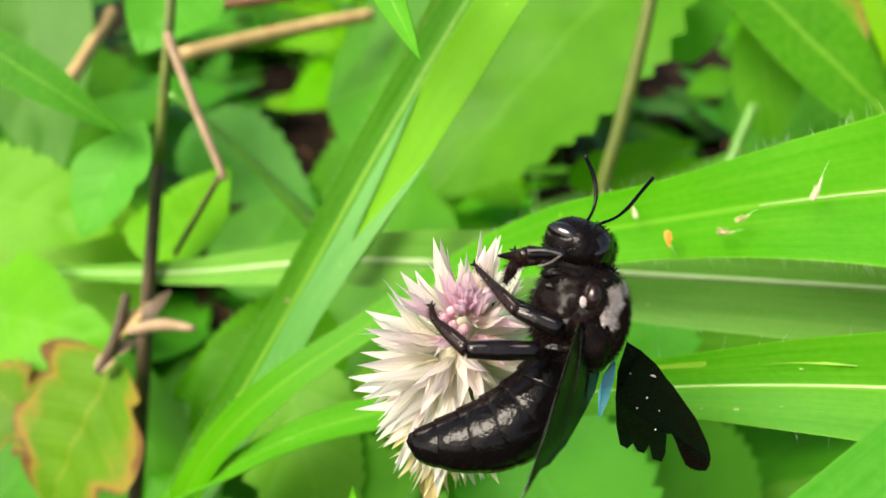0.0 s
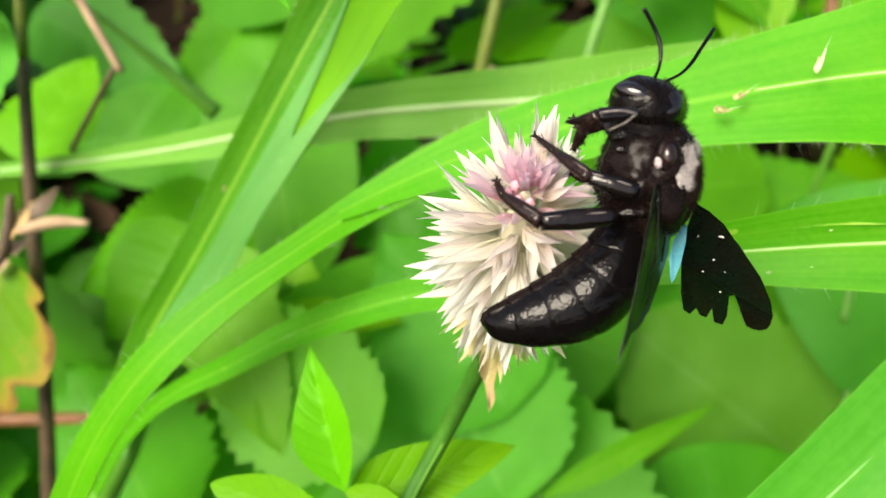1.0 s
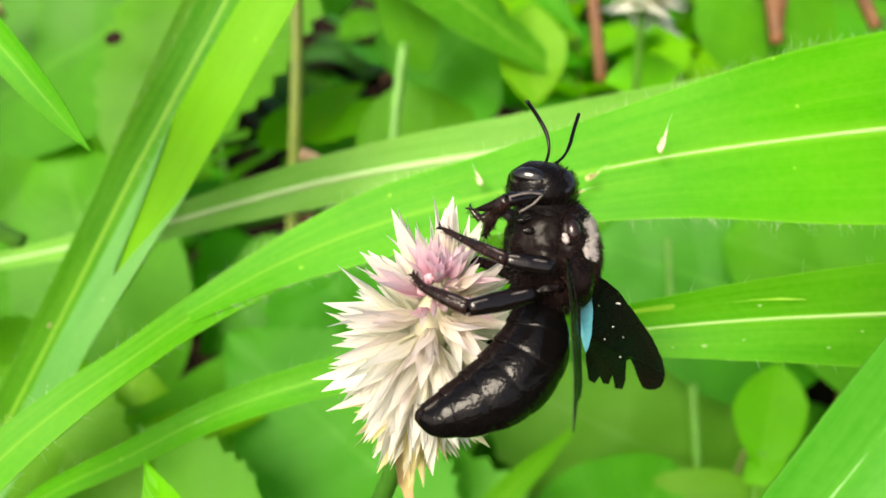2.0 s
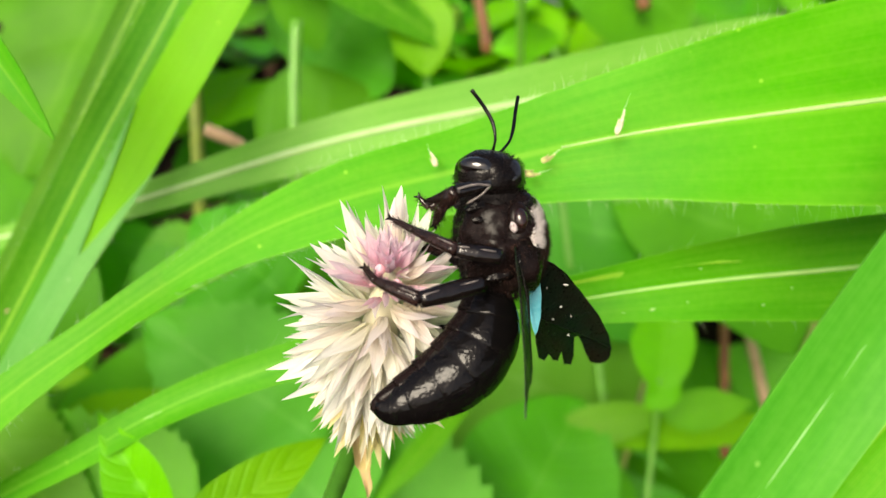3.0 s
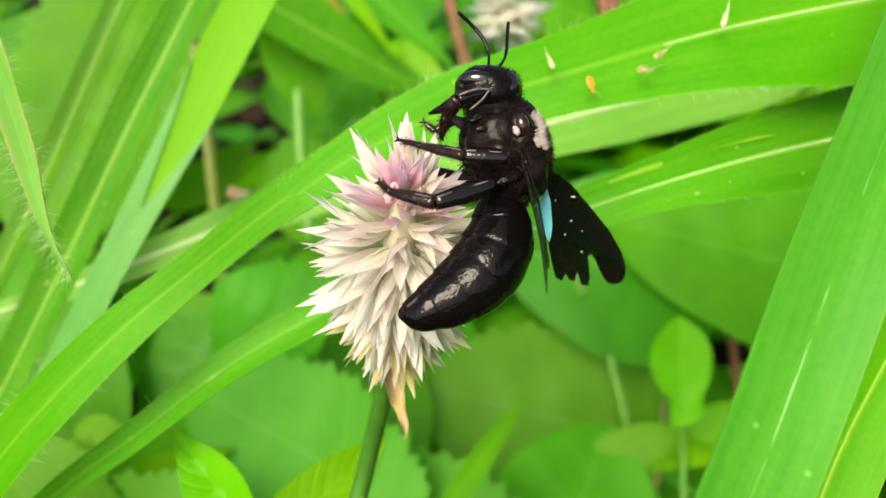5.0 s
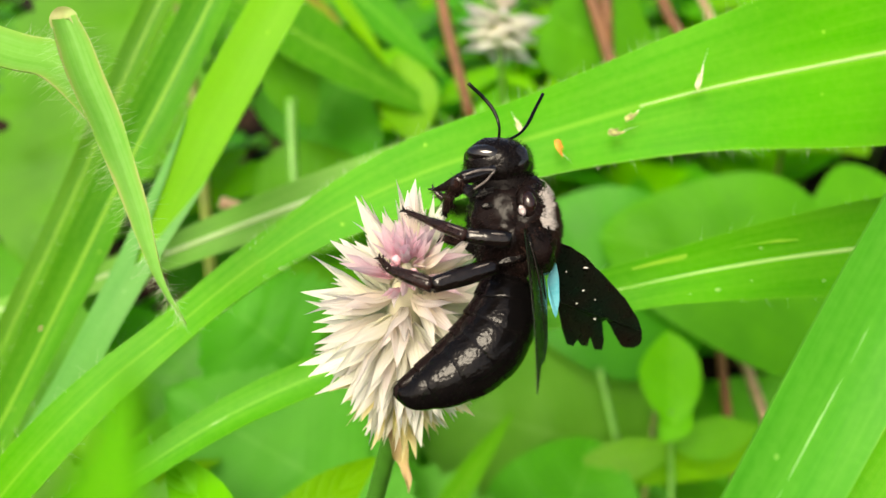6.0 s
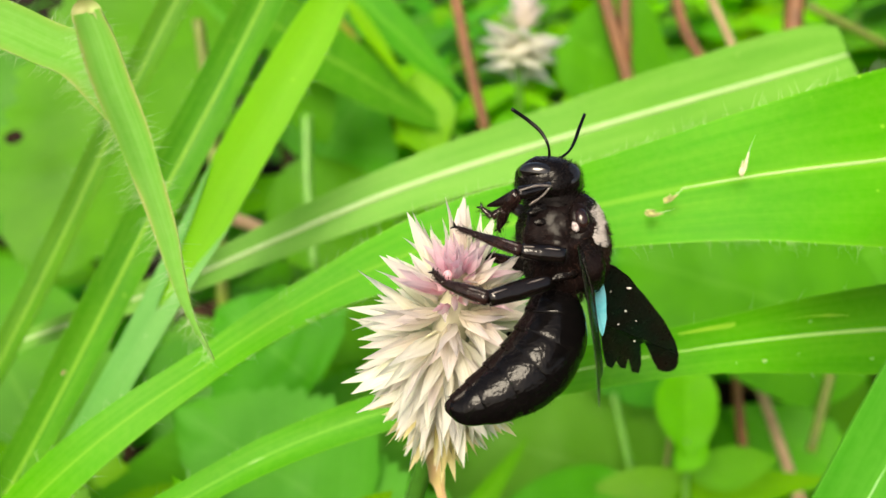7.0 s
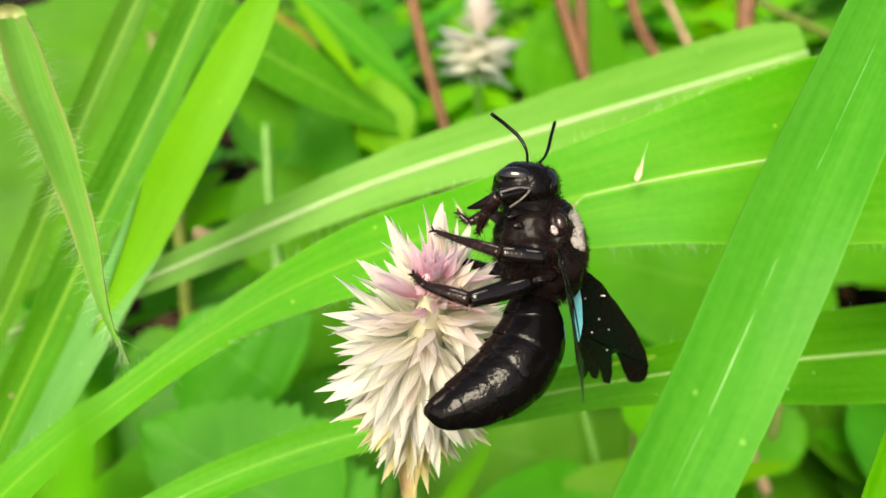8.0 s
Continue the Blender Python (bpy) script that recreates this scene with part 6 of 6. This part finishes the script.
# ---- undergrowth ----
def undergrowth():
    """Leafy weeds that fill the plot: a few kinds in three heights, repeated at many places."""
    rng = random.Random(77)
    kinds = {}
    spare = 0
    for high in (0.085, 0.13, 0.18):
        for k, (mat, shape, teeth, size, label) in enumerate((
                (LEAF, "round", 12, 0.062, "leafy weed with rounded green leaves"), (LEAF_LIGHT, "ovate", 16, 0.056, "leafy weed with toothed yellow-green leaves"),
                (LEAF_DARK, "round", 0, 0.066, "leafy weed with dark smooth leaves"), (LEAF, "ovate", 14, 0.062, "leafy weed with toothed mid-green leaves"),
                (LEAF_LIGHT, "oval", 0, 0.046, "leafy weed with oval pale leaves"))):
            plant = thing("weed", label, "weed", "low weeds of the plot", Matrix.Translation((0, 3 + spare, 0)))
            spare += 1
            v, f = tube([(0, 0, -0.02, 0.0016), (0.004, 0.002, high * 0.5, 0.0013), (0.002, 0.004, high, 0.0009)], 12, 7)
            mesh_part("stem", v, f, STEM if k % 2 else STEM_OLIVE, plant)
            for n in range(11):
                turn = n * 2.4 + k
                z = high - 0.065 + 0.065 * n / 10
                s = size * rng.uniform(0.75, 1.15) * (1.15 - 0.4 * n / 10)
                verts, faces, uvs = leaf_mesh(s, s * (0.85 if shape == "round" else 0.66), shape, teeth, 0.15, 0.12, k * 20 + n, rows=24, wide=6)
                ob = mesh_part("leaf", verts, faces, mat, plant, "", uvs)
                ob.matrix_basis = (Matrix.Translation((math.cos(turn) * 0.002, math.sin(turn) * 0.002, z)) @ Matrix.Rotation(turn, 4, "Z")
                                   @ Matrix.Rotation(-rng.uniform(0.05, 0.55), 4, "Y") @ Matrix.Rotation(rng.uniform(-0.3, 0.3), 4, "X"))
            kinds.setdefault(high, []).append([plant, False])
    gaps = (((-0.085, 0.262), (-0.237, 0.766), 0.085), ((-0.20, 0.13), (-0.60, 0.455), 0.085))
    for y in np.arange(0.0, 0.80, 0.05):
        reach = 0.30 + y * 0.75
        for x in np.arange(-reach - 0.1, reach, 0.058 + 0.03 * y):
            if y < 0.14 and -0.15 < x < 0.12:
                continue
            if any(abs((x - p[0]) * (q[1] - p[1]) - (y - p[1]) * (q[0] - p[0])) < w * math.dist(p, q) and 0 < (x - p[0]) * (q[0] - p[0]) + (y - p[1]) * (q[1] - p[1]) < 1.7 * math.dist(p, q) ** 2 for p, q, w in gaps):
                if x < -0.2 and rng.random() < 0.25:
                    copy_thing(kinds[0.085][2][0], pose(x, y, rng.uniform(-0.05, -0.03), rng.uniform(-14, 14), rng.uniform(-14, 14), rng.uniform(0, 360)))
                continue
            px, py = x + rng.uniform(-0.026, 0.026), y + rng.uniform(-0.022, 0.022)
            if rng.random() < 0.05:
                continue
            high = 0.085 if py < 0.19 else 0.13 if py < 0.27 else 0.18
            m = pose(px, py, rng.uniform(-0.035, 0.0), rng.uniform(-14, 14), rng.uniform(-14, 14), rng.uniform(0, 360))
            free = [p for p in kinds[high] if not p[1]]
            if free:
                free[0][0].matrix_basis, free[0][1] = m, True
            else:
                copy_thing(rng.choice(kinds[high])[0], m)


undergrowth()


def leaf_litter():
    """Curled dead leaves and bits of twig on the soil, one heap."""
    rng = random.Random(31)
    verts, faces, uvs = [], [], []
    for _ in range(900):
        x, y = rng.uniform(-0.45, 0.4), rng.uniform(0.05, 0.9)
        long = rng.uniform(0.012, 0.035)
        v, f, _ = leaf_mesh(long, long * rng.uniform(0.3, 0.6), "ovate", 0, rng.uniform(-0.5, 0.5), rng.uniform(-0.3, 0.6), rng.randrange(999), rows=6, wide=4)
        m = pose(x, y, 0.008 + rng.uniform(0, 0.014), rng.uniform(-40, 40), rng.uniform(-30, 30), rng.uniform(0, 360))
        n = len(verts)
        verts += [m @ Vector(p) for p in v]
        faces += [tuple(n + k for k in q) for q in f]
    for _ in range(160):
        p = Vector((rng.uniform(-0.45, 0.4), rng.uniform(0.05, 0.9), 0.012 + rng.uniform(0, 0.02)))
        d = Vector((rng.uniform(-1, 1), rng.uniform(-1, 1), rng.uniform(-0.15, 0.3))) * rng.uniform(0.015, 0.05)
        v, f = tube([(*p, 0.001), (*(p + d * 0.5), 0.0011), (*(p + d), 0.0006)], 5, 5)
        n = len(verts)
        verts += [Vector(q) for q in v]
        faces += [tuple(n + k for k in q) for q in f]
    tagged(mesh_part("leaf_litter", verts, faces, LITTER), "brown dead leaves and twigs on the soil", "leaf litter", kind="stuff")


leaf_litter()


# ---- what moves: everything sways in a light breeze ----
def sway(rows):
    return [(t, pose(*p)) for t, *p in rows]


def motions():
    for ob in (flower, bee):
        walk(ob, sway(ROWS_BEE))
    walk(broad_grass, sway(ROWS_BROAD))
    # the lower part of the broad blade bends a little at its joint
    walk(broad_tail, [(t, pose(*(v * MM for v in BROAD_JOINT), back, -back, a)) for t, a, back in (
        (0, 0, -4.0), (0.5, 2.0, -1.0), (1.0, 5.0, 1.5), (1.5, 5.0, 1.0), (1.7, 4.2, 1.0), (2.8, 0.5, 0.5), (3.5, 0, 0), (4.0, -1.5, 0), (4.5, -5.0, 1.0), (4.7, -4.0, 0.5), (5.8, -0.5, 0), (6.0, 0, 0), (8.0, 0, 0))])
    for ob in HUSKS:
        walk(ob, sway(ROWS_BROAD))
    walk(low_grass, sway(ROWS_LOW))
    walk(back_grass, sway(ROWS_BACK))
    walk(tuft, sway(ROWS_TUFT))
    walk(front_grass, sway(ROWS_FRONT))
    walk(front_low, sway([(t, x + (0.013 if t == 8 else 0.0), y, z, *turn) for t, x, y, z, *turn in ROWS_FRONT]))
    # two blades of the tuft lean apart and together, in millimetres across the tuft
    for ob, shifts in ((tuft_outer, ((0, 6.4), (1.7, 6.4), (2.8, 4.35), (3.5, 3.71), (4.0, -1.79), (4.5, -6.78), (4.7, -5.63), (5.8, 0.38), (6.0, 0.64), (6.5, -5.12), (7.0, -4.35), (7.5, -2.56), (8.0, 0.77))),
                       (tuft_inner, ((0, 0), (3.5, 0), (4.0, -0.51), (4.5, -5.12), (4.7, -3.2), (5.8, -1.54), (6.0, -2.05), (6.5, -0.77), (7.0, -1.28), (7.5, -0.77), (8.0, 0)))):
        walk(ob, [(t, pose(x * MM, 0, 0)) for t, x in shifts])
    walk(bent_grass, sway(ROWS_BENT))
    walk(tip_grass, sway(ROWS_TIP))
    walk(near_grass, sway(ROWS_NEAR))
    foot = seedling.matrix_basis.translation.copy()
    walk(seedling, [(t, Matrix.Translation(foot + Vector(d) * MM)) for t, d in ((0, (2.3, 1, 0)), (1.0, (2.3, 1, 0)), (1.5, (0.3, 0, 0.2)), (3.5, (1.2, 0, 0.6)), (4.5, (0, 1, 2.5)), (5.8, (0, 1, 2.0)), (8.0, (0, 1, 2.0)))])
    for ob in (brown_weed, leaf_scraps):
        rest = ob.matrix_basis.translation.copy()
        walk(ob, [(t, Matrix.Translation(rest + Vector((-0.8, -0.5, 0.0)) * x * MM)) for t, x in ((0, 0), (0.5, 0.3), (1.0, 3.4), (1.5, 3.0), (8.0, 0))])
    near, far = ANTENNAE
    for ob, turns in ((near, ((0, -8), (1, -3), (3.5, 0), (4.5, 4), (5.8, 2), (6.5, 16), (7.0, 15), (7.5, 10), (8.0, 14))),
                      (far, ((0, -13), (1, -12), (3.5, 0), (4.5, 4), (5.8, -20), (6.5, -18), (7.0, -16), (7.5, -12), (8.0, -12)))):
        place = ob.matrix_basis.translation.copy()
        walk(ob, [(t, pose(*place, 0, 0, a)) for t, a in turns])


motions()
